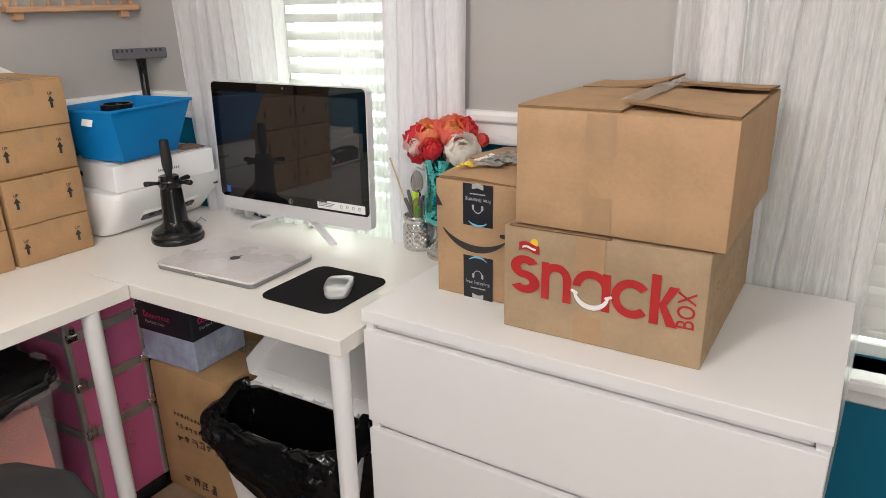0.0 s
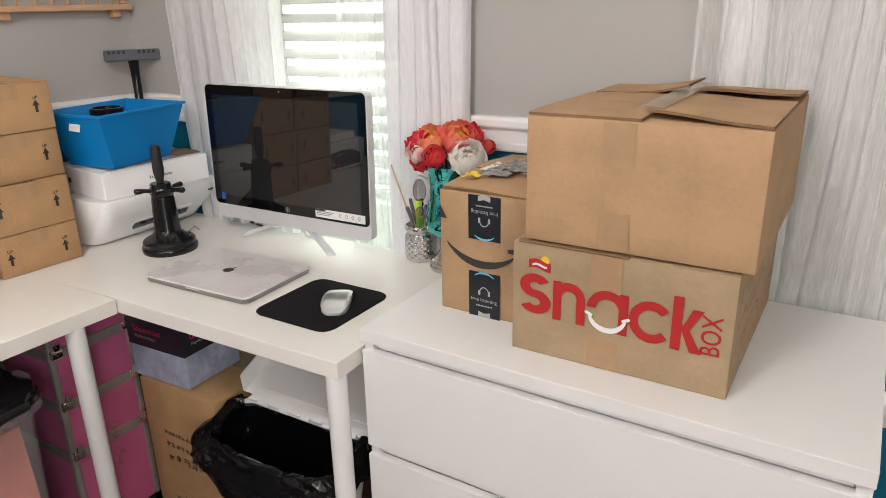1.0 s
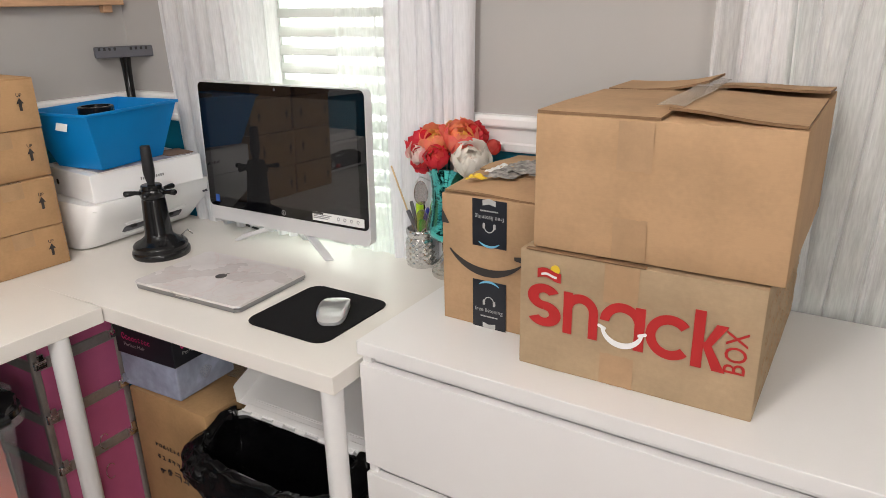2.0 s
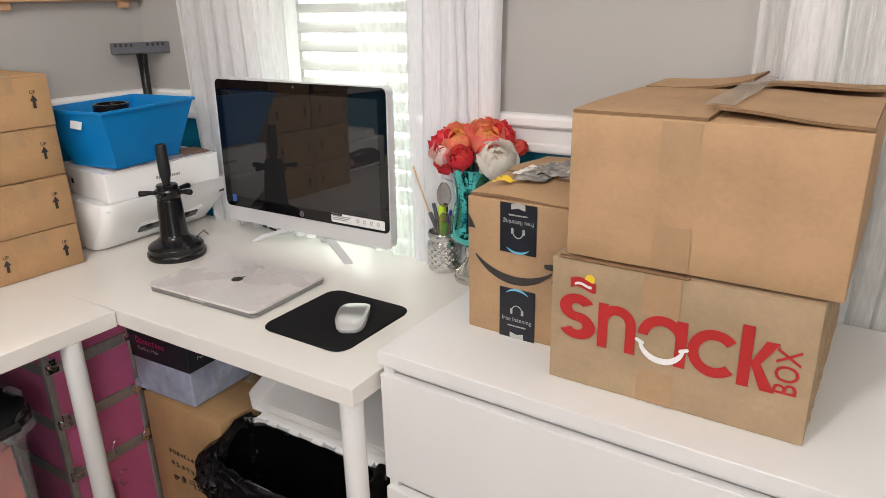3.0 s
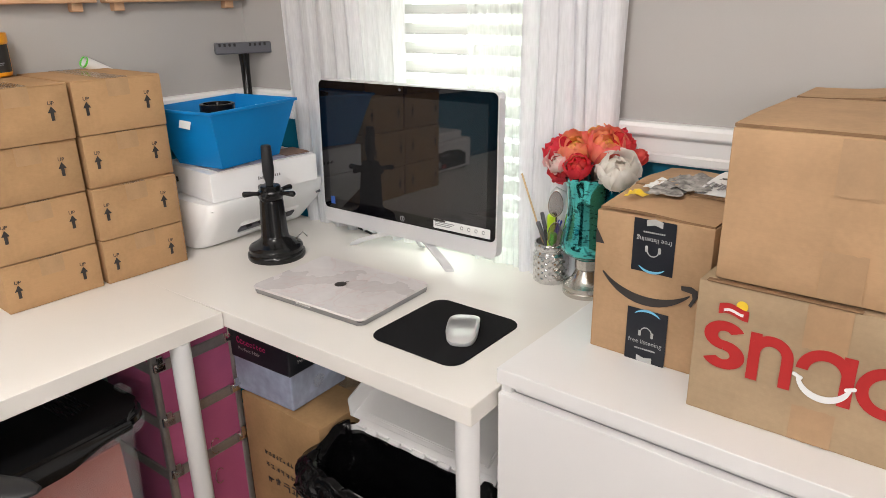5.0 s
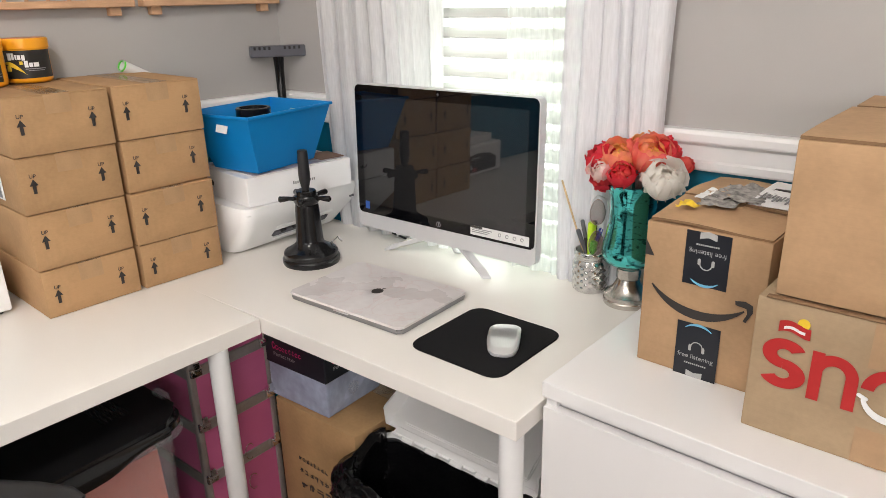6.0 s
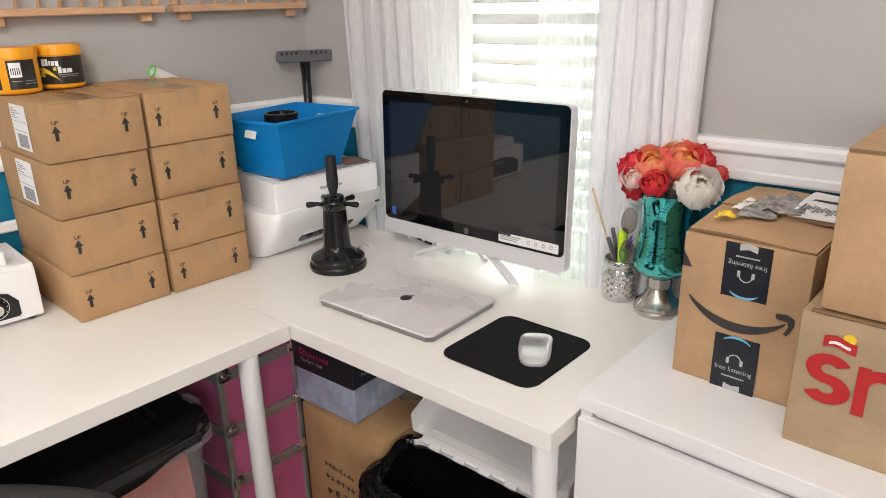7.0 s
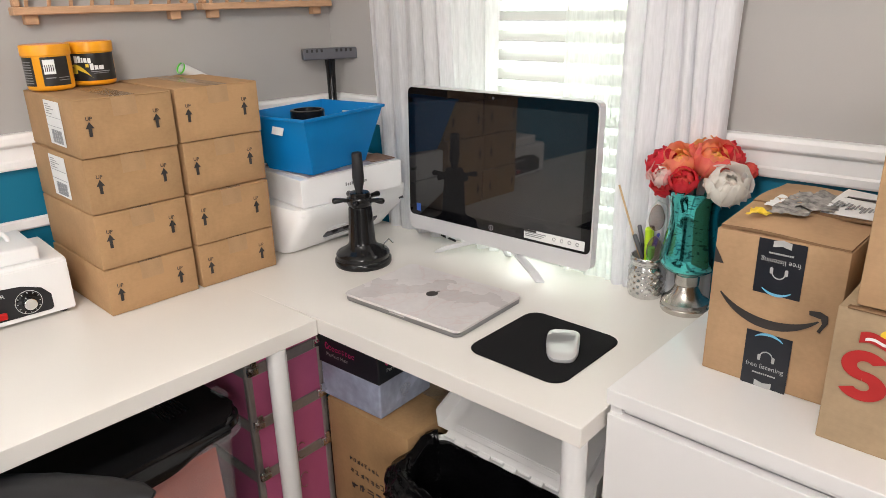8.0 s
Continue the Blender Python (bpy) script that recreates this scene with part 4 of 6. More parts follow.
def pomade_jar(m, turn):
    j = thing("hair_gel_jar", "orange-yellow plastic jar with a black label, on the cartons", "jar", m @ pose(0, 0, 0, 0, 0, turn) @ Matrix.Diagonal((0.8, 0.8, 0.82, 1)), group="gel jars")
    bm = bmesh.new()
    lathe(bm, [(0.048, 0), (0.053, 0.003), (0.055, 0.008), (0.055, 0.086), (0.05, 0.09)], 40)
    part("body", bm, M_ORLID, j, smooth=40)
    bm = bmesh.new()
    lathe(bm, [(0.0555, 0.082), (0.0575, 0.084), (0.0578, 0.105), (0.0565, 0.108), (0.051, 0.1085)], 48, wob=lambda r, z, a: r + 0.0004 * math.sin(40 * a))
    lid = part("lid", bm, M_ORLID, j, "ribbed orange lid", smooth=40)
    bm = bmesh.new()
    lathe(bm, [(0.048, 0.1084), (0.048, 0.1092)], 36)
    part("lid_label", bm, M_JARTOP, lid)

    def wrap(a0, a1, z0, z1, material, r=0.0553, name="label"):
        bm = bmesh.new()
        grid(bm, lambda u, v: (r * math.cos(radians(a0 + (a1 - a0) * u)), r * math.sin(radians(a0 + (a1 - a0) * u)), z0 + (z1 - z0) * v), 20, 1)
        grid(bm, lambda u, v: ((r - 0.0006) * math.cos(radians(a0 + (a1 - a0) * u)), (r - 0.0006) * math.sin(radians(a0 + (a1 - a0) * u)), z0 + (z1 - z0) * v), 20, 1)
        return part(name, bm, material, j, smooth=60)
    wrap(-75, 75, 0.012, 0.08, M_JARLAB)
    wrap(105, 165, 0.012, 0.08, M_JARLAB)
    wrap(185, 255, 0.012, 0.08, M_JARLAB)
    # brand words as plain bars, a drop and a swoosh
    for a0, a1, z0, z1, mt in ((-60, -44, 0.03, 0.044, M_YELP), (-20, -12, 0.046, 0.054, M_YELP), (-8, 44, 0.034, 0.036, M_GREYP), (-2, 40, 0.03, 0.0315, M_GREYP),
                               (190, 217, 0.04, 0.074, M_WHITEP), (192, 215, 0.03, 0.032, M_GREYP), (222, 252, 0.03, 0.0315, M_GREYP), (222, 252, 0.024, 0.0255, M_GREYP)):
        wrap(a0, a1, z0, z1, mt, 0.0557, "print_bar")
    for a0, w, z0, z1 in ((-50, 10, 0.057, 0.074), (-38, 7, 0.058, 0.074), (-29, 4, 0.058, 0.07), (-23, 8, 0.058, 0.069), (-13, 8, 0.056, 0.069),
                          (-9, 9, 0.039, 0.055), (2, 9, 0.0395, 0.05), (13, 13, 0.0395, 0.05)):
        wrap(a0, a0 + w, z0, z1, M_WHITEP, 0.0558, "print_bar")
    for k in range(9):
        wrap(112, 158, 0.018 + 0.0062 * k, 0.0202 + 0.0062 * k, M_GREYP, 0.0557, "print_bar")
    for k in range(5):
        wrap(193 + 4.6 * k, 195 + 4.6 * k, 0.046, 0.062, M_INK, 0.0559, "print_bar")
    bm = bmesh.new()
    grid(bm, lambda u, v: (0.0559 * math.cos(radians(-62 + 60 * u)), 0.0559 * math.sin(radians(-62 + 60 * u)),
                           0.05 - 0.034 * u ** 2 + (v - 0.5) * 0.012 * math.sin(math.pi * min(1, u + 0.1))), 16, 2)
    part("swoosh_print", bm, M_YELP, j, smooth=60)
    return j


STACK_Z = 1.169
pomade_jar(pose(0.048, -0.803, STACK_Z), 140)
pomade_jar(pose(0.022, -0.706, STACK_Z), -18)
bm = bmesh.new()
for r in (0.0135, 0.0123):
    grid(bm, lambda u, v: (r * math.cos(2 * math.pi * u) * (0.6 + 0.4 * v), r * math.sin(2 * math.pi * u) * (0.6 + 0.4 * v), 0.10 * v), 24, 2, wrap=True)
roll = part("paper_roll", bm, M_PAPER, smooth=60)
roll.matrix_world = look((0.02, -0.505, STACK_Z + 0.016), (0.012, -0.43, STACK_Z - 0.018)) @ pose(0, 0, -0.10)
tagged(roll, "rolled white paper with a green rim, on the cartons", "paper roll")
bm = bmesh.new()
for r in (0.0139, 0.0121):
    grid(bm, lambda u, v: (r * math.cos(2 * math.pi * u), r * math.sin(2 * math.pi * u), 0.0965 + 0.004 * v), 24, 1, wrap=True)
part("rim_print", bm, M_GPEN, roll, "green printed rim")

# ---- sterilizer at the wall ----
st = thing("tool_sterilizer", "white steel tool sterilizer with a black dial panel", "sterilizer", pose(0.168, -0.885, DESK_Z, 0, 0, -4))
bm = bmesh.new()
prof = [(0, 0.008), (0, 0.112), (-0.006, 0.118), (-0.19, 0.118), (-0.19, 0.008)]
a = [bm.verts.new((x, 0, z)) for x, z in prof]
b = [bm.verts.new((x, -0.34, z)) for x, z in prof]
for i in range(5):
    bm.faces.new((a[i], a[(i + 1) % 5], b[(i + 1) % 5], b[i]))
bm.faces.new(a)
bm.faces.new(b[::-1])
bmesh.ops.bevel(bm, geom=bm.edges[:], offset=0.002, segments=2, affect="EDGES")
part("housing", bm, M_WPLAST, st)
lid = part("lid", boxed(-0.17, -0.02, -0.3, -0.04, 0.118, 0.148, bev=0.004, seg=2), M_WPLAST, st)
bm = bmesh.new()
tube(bm, [(-0.095, -0.12 - 0.045 * math.cos(a), 0.146 + 0.035 * math.sin(a)) for a in np.linspace(0, math.pi, 12)], 0.005, 8)
part("handle", bm, M_WPLAST, lid, smooth=60)
panel = [(-0.30, 0.018), (-0.045, 0.018), (-0.04, 0.022), (-0.04, 0.05), (-0.055, 0.068), (-0.09, 0.08), (-0.17, 0.086), (-0.25, 0.08), (-0.30, 0.06)]
bm = bmesh.new()
prism(bm, panel, 0, 0.0015)
pn = put(part("control_panel", bm, M_BLACKM, st, "black curved control panel"), face_side(0.0005, 0, 0))
bm = bmesh.new()
lathe(bm, [(0.021, 0), (0.021, 0.002), (0.0205, 0.0024)], 28)
put(part("dial_plate", bm, M_BLACK, pn, smooth=40), pose(-0.082, 0.045, 0.0016))
bm = bmesh.new()
lathe(bm, [(0.012, 0), (0.0115, 0.014), (0.0105, 0.015)], 28)
put(part("dial", bm, M_CHROME, pn, "silver dial knob", smooth=40), pose(-0.082, 0.045, 0.004))
bm = bmesh.new()
prism(bm, arc_band(0, 0, 0.024, 0, 359, 0.0008, 0.0008, 30), 0, 0.0004)
for k in range(12):
    prism(bm, [(0.0185, -0.0006), (0.0215, -0.0006), (0.0215, 0.0006), (0.0185, 0.0006)], 0, 0.0024, pose(0, 0, 0, 0, 0, 30 * k))
put(part("dial_scale", bm, M_WHITEP, pn), pose(-0.082, 0.045, 0.0016))
put(part("lettering", lettering("STERILIZER", 0.062, 0.0075, 0.004), M_WHITEP, pn), pose(-0.182, 0.065, 0.0017))
put(part("switch", boxed(-0.012, 0.012, -0.007, 0.007, 0, 0.006, bev=0.002), M_REDSW, pn, "red rocker switch"), pose(-0.135, 0.03, 0.0015))
for x, y in ((-0.02, -0.02), (-0.02, -0.32), (-0.17, -0.02), (-0.17, -0.32)):
    bm = bmesh.new()
    lathe(bm, [(0.007, 0), (0.009, 0.002), (0.009, 0.009)], 16, pose(x, y, 0))
    part("foot", bm, M_BLACKM, st)

# ---- on the side wall: spool racks, picture ----


def spool_rack(y0, y1):
    rk = thing("thread_rack", "pale pine wall rack with rows of pegs", "rack", LW @ pose(0, 0, -0.009), group="thread racks")
    for y in (y0 + 0.035, y1 - 0.042):
        part("foot_block", boxed(0, 0.022, y - 0.013, y + 0.013, 1.303, 1.323, bev=0.0015), M_WOOD, rk)
    part("rail", boxed(0, 0.035, y0, y1, 1.322, 1.338, bev=0.002), M_WOOD, rk)
    for y in (y0 + 0.006, y1 - 0.02):
        part("stile", boxed(0, 0.018, y, y + 0.014, 1.338, 1.6, bev=0.002), M_WOOD, rk)
    for k in range(3):
        part("rail", boxed(0, 0.03, y0, y1, 1.385 + 0.07 * k, 1.398 + 0.07 * k, bev=0.002), M_WOOD, rk)
    first = None
    n = int((y1 - y0) / 0.043)
    for k in range(n):
        m = pose(0.018, y0 + 0.03 + k * 0.043, 1.337, 0, 24, 0)
        if first is None:
            bm = bmesh.new()
            lathe(bm, [(0.004, 0), (0.004, 0.04), (0.0025, 0.043)], 10)
            first = put(part("peg", bm, M_WOOD, rk), m)
        else:
            again(first, rk, m)
    return rk


spool_rack(-0.797, -0.412)
spool_rack(-0.391, -0.012)
pf = thing("picture_frame", "silver-grey picture frame on the grey wall", "picture frame", LW @ pose(0, 0, 0, 1.5, 0, 0))
for y0, y1, z0, z1 in ((-1.3, -0.862, 1.118, 1.15), (-0.892, -0.862, 1.15, 1.6), (-1.3, -1.27, 1.15, 1.6), (-1.3, -0.862, 1.6, 1.632)):
    part("frame_bar", boxed(0, 0.022, y0, y1, z0, z1, bev=0.004, seg=2), M_FRAMEP, pf)
part("picture", boxed(0.002, 0.01, -1.27, -0.892, 1.15, 1.6), M_ARTP, pf)

# ---- printer and what stands on it ----
pr = thing("printer", "white inkjet printer with a front paper slot, on the desk", "printer", pose(0.334, -0.425, DESK_Z, 0, 0, 2))
PX, PY, PH = 0.30, 0.375, 0.13
bm = bmesh.new()
lo = rrect(PX - 0.09, PY - 0.03, 0.03, 5, -PX / 2 - 0.045, PY / 2)
hi = rrect(PX, PY, 0.03, 5, -PX / 2, PY / 2)
r0 = [bm.verts.new((x, y, 0.004)) for x, y in lo]
r1 = [bm.verts.new((x, y, PH * 0.62)) for x, y in [(0.15 * p[0] + 0.85 * q[0], 0.15 * p[1] + 0.85 * q[1]) for p, q in zip(lo, hi)]]
r2 = [bm.verts.new((x, y, PH * 0.9)) for x, y in hi]
r3 = [bm.verts.new((x * 0.985 - 0.002, (y - PY / 2) * 0.985 + PY / 2, PH)) for x, y in hi]
for p, q in ((r0, r1), (r1, r2), (r2, r3)):
    for i in range(len(p)):
        bm.faces.new((p[i], p[(i + 1) % len(p)], q[(i + 1) % len(p)], q[i]))
bm.faces.new(r0[::-1])
bm.faces.new(r3)
part("housing", bm, M_WPLAST, pr, smooth=35)
# no recess is cut: the slot's shade is the colour of this block
slot = put(part("paper_slot", boxed(-0.012, 0.0005, 0.11, 0.29, 0.012, 0.036, bev=0.003), M_GREYPL, pr, "dark grey block drawn for the shaded paper slot"), pose(-0.071, 0, 0.018, 0, 45, 0))
part("output_tray", boxed(-0.004, 0.005, 0.112, 0.288, 0.008, 0.012, bev=0.001), M_WPLAST, slot)
for k in range(4):
    part("roller", boxed(-0.004, 0.006, 0.125 + 0.038 * k, 0.14 + 0.038 * k, 0.034, 0.044, bev=0.002), M_BLACKM, slot)
part("slot_cover", boxed(-0.008, 0.0015, 0.105, 0.295, 0.044, 0.056, bev=0.003), M_WPLAST, slot)
bm = bmesh.new()
prism(bm, [(0, 0), (0.022, 0), (0.022, 0.024), (0, 0.024)], 0, 0.0006)
bd = put(part("badge", bm, M_GREYPL, pr, "small dark badge"), face_side(-0.008, 0.335, 0.087) @ pose(0, 0, 0, -20, 0, 0))
part("print_bar", boxed(0.004, 0.018, 0.006, 0.01, 0.0006, 0.0009), M_WHITEP, bd)
part("seam", boxed(-PX * 0.98, -0.004, 0.006, PY - 0.006, PH * 0.885, PH * 0.89, bev=0.001), M_WPLAST, pr)

lb = thing("laptop_box", "white laptop carton with small grey print, on the printer", "box", pose(0.315, -0.404, DESK_Z + PH, 0, 0, -5))
part("lid", boxed(-0.235, 0, 0, 0.302, 0.001, 0.07, bev=0.002, seg=2), M_WBOX, lb)
for k in range(11):
    if k != 5:
        part("print_bar", boxed(0.0001, 0.0006, 0.125 + k * 0.006, 0.1285 + k * 0.006, 0.034, 0.034 + (0.008 if k in (0, 3, 6) else 0.006)), M_GREYP, lb)
bm = bmesh.new()
prism(bm, rrect(0.012, 0.014, 0.005, 4), 0, 0.0005)
put(part("emblem_print", bm, M_INK, lb), face_front(-0.165, -0.0003, 0.035))
mg = thing("magazine", "purple and white glossy magazine lying on the laptop box", "magazine", pose(0.322, -0.393, DESK_Z + PH + 0.0705, 0, 0, -3))
part("pages", boxed(-0.21, 0.0, 0.01, 0.27, 0, 0.004, bev=0.0008), M_PAPER, mg)
part("cover", boxed(-0.212, 0.001, 0.008, 0.272, 0.004, 0.0046), M_PURPLE, mg)
lf = part("leaflet", boxed(-0.08, 0.0, 0.0, 0.07, 0, 0.002, bev=0.0005), M_BROWNP)
lf.matrix_world = pose(0.322, -0.185, DESK_Z + PH + 0.0755, 0, 0, -8)
tagged(lf, "small brown leaflet on the magazine", "leaflet")

BIN_Z = DESK_Z + PH + 0.0775


def bin_wall(bm, p, q, r, s, t, hole):
    """A sloped panel between four corners, with a slot if asked."""
    p, q, r, s = (Vector(c) for c in (p, q, r, s))

    def at(u, v):
        return p.lerp(q, u).lerp(s.lerp(r, u), v)
    us, vs = [0, 0.36, 0.64, 1], [0, 0.66, 0.84, 1]
    g = [[bm.verts.new(at(u, v)) for v in vs] for u in us]
    for i in range(3):
        for j in range(3):
            if not (hole and i == 1 and j == 1):
                bm.faces.new((g[i][j], g[i + 1][j], g[i + 1][j + 1], g[i][j + 1]))


bn = thing("storage_bin", "bright blue tapered plastic bin with handle slots", "storage bin", pose(0.235, -0.288, BIN_Z, 0, 0, 8))
BH = 0.137
tx, ty, bx, by = 0.104, 0.138, 0.074, 0.094
bm = bmesh.new()
cb = [(-bx, -by, 0), (bx, -by, 0), (bx, by, 0), (-bx, by, 0)]
ct = [(-tx, -ty, BH), (tx, -ty, BH), (tx, ty, BH), (-tx, ty, BH)]
for i in range(4):
    j = (i + 1) % 4
    bin_wall(bm, cb[i], cb[j], ct[j], ct[i], -0.002, i == 2)
bm.faces.new([bm.verts.new((x, y, 0.001)) for x, y, _ in cb])
bmesh.ops.remove_doubles(bm, verts=bm.verts[:], dist=0.002)
bmesh.ops.recalc_face_normals(bm, faces=bm.faces[:])
bmesh.ops.solidify(bm, geom=bm.faces[:], thickness=0.002)
part("tub", bm, M_BLUE, bn)
# the see-through front slot is drawn as this added white plate
put(part("handle_plate", boxed(-0.018, 0.018, -0.0016, 0.0, -0.009, 0.009, bev=0.0004), M_PAPER, bn, "white plate in place of the front handle slot"), pose(0.011, -0.1315, 0.105, -14.5, 4, 0))
bm = bmesh.new()
for x0, x1, y0, y1 in ((-tx - 0.004, tx + 0.004, -ty - 0.004, -ty + 0.001), (-tx - 0.004, tx + 0.004, ty - 0.001, ty + 0.004),
                       (-tx - 0.004, -tx + 0.001, -ty + 0.001, ty - 0.001), (tx - 0.001, tx + 0.004, -ty + 0.001, ty - 0.001)):
    box(bm, x0, x1, y0, y1, BH - 0.006, BH + 0.001, bev=0.001)
part("rim", bm, M_BLUE, bn)
ring = thing("black_jar", "round black jar lid inside the blue bin", "jar", pose(0.232, -0.305, BIN_Z + 0.0015) @ Matrix.Diagonal((0.9, 0.9, 0.93, 1)))
bm = bmesh.new()
lathe(bm, [(0.042, 0), (0.043, 0.03), (0.043, 0.12), (0.041, 0.122)], 32)
part("body", bm, M_BLACKM, ring, smooth=40)
bm = bmesh.new()
lathe(bm, [(0.0445, 0.122), (0.046, 0.124), (0.046, 0.145), (0.044, 0.147), (0.037, 0.147), (0.037, 0.141), (0.0, 0.141)], 40)
part("lid", bm, M_BLACK, ring, smooth=35)

sq = thing("flat_head_stand", "black stand with a flat grey cross head, behind the bin", "stand", pose(0.058, -0.085, DESK_Z + PH - 0.001))
bm = bmesh.new()
lathe(bm, [(0.013, 0.18), (0.013, 0.2), (0.0115, 0.202), (0.0125, 0.28), (0.015, 0.315)], 20)
part("stem", bm, M_BLACK, sq, smooth=40)
bm = bmesh.new()
lathe(bm, [(0.028, 0), (0.028, 0.006), (0.01, 0.01), (0.009, 0.18), (0.0135, 0.182), (0.0135, 0.198)], 20)
part("foot_tube", bm, M_CHROME, sq, "chrome lower tube", smooth=40)
hd = put(part("head", boxed(-0.075, 0.075, -0.016, 0.016, 0.312, 0.342, bev=0.004, seg=2), M_GREYPL, sq, "grey ribbed cross bar"), pose(0, 0, 0, 0, 0, 62))
for k in range(8):
    x = -0.066 + 0.013 * k + (0.028 if k > 3 else 0)
    part("rib", boxed(x, x + 0.006, -0.0175, -0.016, 0.332, 0.340, bev=0.0005), M_BLACKM, hd)

# ---- suction stand for a wig head ----
hs = thing("wig_head_stand", "glossy black suction stand for a wig head, on the desk", "stand", pose(0.424, -0.321, DESK_Z))
bm = bmesh.new()
lathe(bm, [(0.066, 0), (0.0675, 0.004), (0.0675, 0.012), (0.065, 0.016), (0.063, 0.017), (0.0635, 0.026), (0.061, 0.03), (0.054, 0.034), (0.043, 0.04),
           (0.034, 0.048), (0.0315, 0.056), (0.0275, 0.135), (0.0265, 0.14), (0.024, 0.141)], 48)
part("base", bm, M_BLACK, hs, smooth=35)
bm = bmesh.new()
lathe(bm, [(0.022, 0.14), (0.0265, 0.142), (0.029, 0.148), (0.03, 0.158), (0.0275, 0.163), (0.024, 0.164), (0.024, 0.172), (0.022, 0.174)], 36,
      wob=lambda r, z, a: r * (1 + 0.05 * math.cos(5 * a)) if 0.143 < z < 0.163 else r)
col = part("collar", bm, M_BLACK, hs, smooth=35)
for k in range(5):
    a = 2 * math.pi * k / 5 + 0.35
    bm = bmesh.new()
    tube(bm, [(0.02 * math.cos(a), 0.02 * math.sin(a), 0.154), (0.038 * math.cos(a), 0.038 * math.sin(a), 0.157), (0.05 * math.cos(a), 0.05 * math.sin(a), 0.157),
              (0.06 * math.cos(a), 0.06 * math.sin(a), 0.157), (0.0635 * math.cos(a), 0.0635 * math.sin(a), 0.157)], [0.005, 0.0048, 0.0065, 0.0072, 0.004], 10)
    part("knob_arm", bm, M_BLACK, col, smooth=60)
bm = bmesh.new()
lathe(bm, [(0.008, 0.17), (0.0085, 0.178), (0.0125, 0.196), (0.0135, 0.21), (0.0118, 0.262), (0.011, 0.266), (0.009, 0.267)], 24)
part("peg", bm, M_BLACKM, hs, smooth=40)
bm = bmesh.new()
tube(bm, [(0.015, 0.05, 0.034), (0.022, 0.066, 0.046), (0.026, 0.076, 0.034)], 0.0025, 8)
part("lever", bm, M_CHROME, hs)

# ---- all-in-one computer ----
mo = thing("all_in_one_computer", "silver all-in-one computer, screen off, on a splayed stand", "computer", pose(0.675, -0.145, DESK_Z, 0, 0, 1.2))
MW, MH, MZ = 0.518, 0.352, 0.0455
tilt = pose(0, 0, MZ, -1.6, 0, 0)


def slab_xz(w, h, r, y0, y1, cz):
    bm = bmesh.new()
    prism(bm, rrect(w, h, r, 6, 0, cz), y0, y1)
    bmesh.ops.transform(bm, matrix=Matrix(((1, 0, 0, 0), (0, 0, 1, 0), (0, 1, 0, 0), (0, 0, 0, 1))), verts=bm.verts)
    return bm


put(part("housing", slab_xz(MW, MH, 0.016, -0.002, 0.02, MH / 2), M_ALU, mo, "silver shell and chin"), tilt)
gl = put(part("screen_glass", slab_xz(MW - 0.006, MH - 0.04, 0.013, -0.0035, -0.0015, MH / 2 + 0.017), M_SCREEN, mo, "glossy black glass"), tilt)
part("display", slab_xz(MW - 0.05, MH - 0.09, 0.001, -0.0038, -0.0032, MH / 2 + 0.018), M_DISPLAY, gl)
bm = bmesh.new()
grid(bm, lambda u, v: ((u - 0.5) * 0.34, 0.02 + 0.03 * math.sin(math.pi * u) ** 0.5 * math.sin(math.pi * v) ** 0.5, 0.04 + 0.24 * v), 12, 10)
put(part("back_cover", bm, M_ALU, mo, smooth=60), tilt)
strip = part("energy_sticker", slab_xz(0.152, 0.021, 0.002, -0.0042, -0.0037, 0.0535), M_PAPER, gl, "white sticker with small pictograms")
strip.matrix_basis = pose(0.168, 0, 0)
for k in range(3):
    part("print_bar", boxed(-0.072, -0.03 + 0.006 * k, -0.0046, -0.0042, 0.049 + k * 0.004, 0.051 + k * 0.004), M_GREYP, strip)
part("print_bar", boxed(-0.076, -0.044, -0.0047, -0.0042, 0.0595, 0.064), M_INK, strip)
for k in range(4):
    bm = bmesh.new()
    prism(bm, arc_band(0, 0, 0.0035, 0, 330, 0.0016, 0.0018, 12), 0, 0.0004)
    put(part("pictogram", bm, M_GREYP, strip), face_front(0.002 + 0.019 * k, -0.0043, 0.0545))
bm = bmesh.new()
prism(bm, rrect(0.014, 0.019, 0.001), 0, 0.0004)
put(part("chip_sticker", bm, mat("blue_sticker", (0.03, 0.10, 0.4), rough=0.3, var=0.1, bump=0), gl, "small blue sticker"), face_front(-0.226, -0.0036, 0.058))
bm = bmesh.new()
prism(bm, arc_band(0, 0, 0.0058, 0, 359, 0.0014, 0.0014, 24), 0, 0.0004)
prism(bm, rrect(0.002, 0.006, 0.0006), 0, 0.0004)
put(part("emblem", bm, M_GREYP, gl, "small round emblem"), face_front(0.0, -0.0036, 0.0475))
bm = bmesh.new()
lathe(bm, [(0.003, 0), (0.003, 0.0004)], 14)
put(part("camera_eye", bm, M_GREYPL, gl), face_front(0.0, -0.0036, MH - 0.012))
stand = part("stand_neck", boxed(-0.05, 0.05, 0.016, 0.03, 0.05, 0.16, bev=0.004), M_ALU, mo)
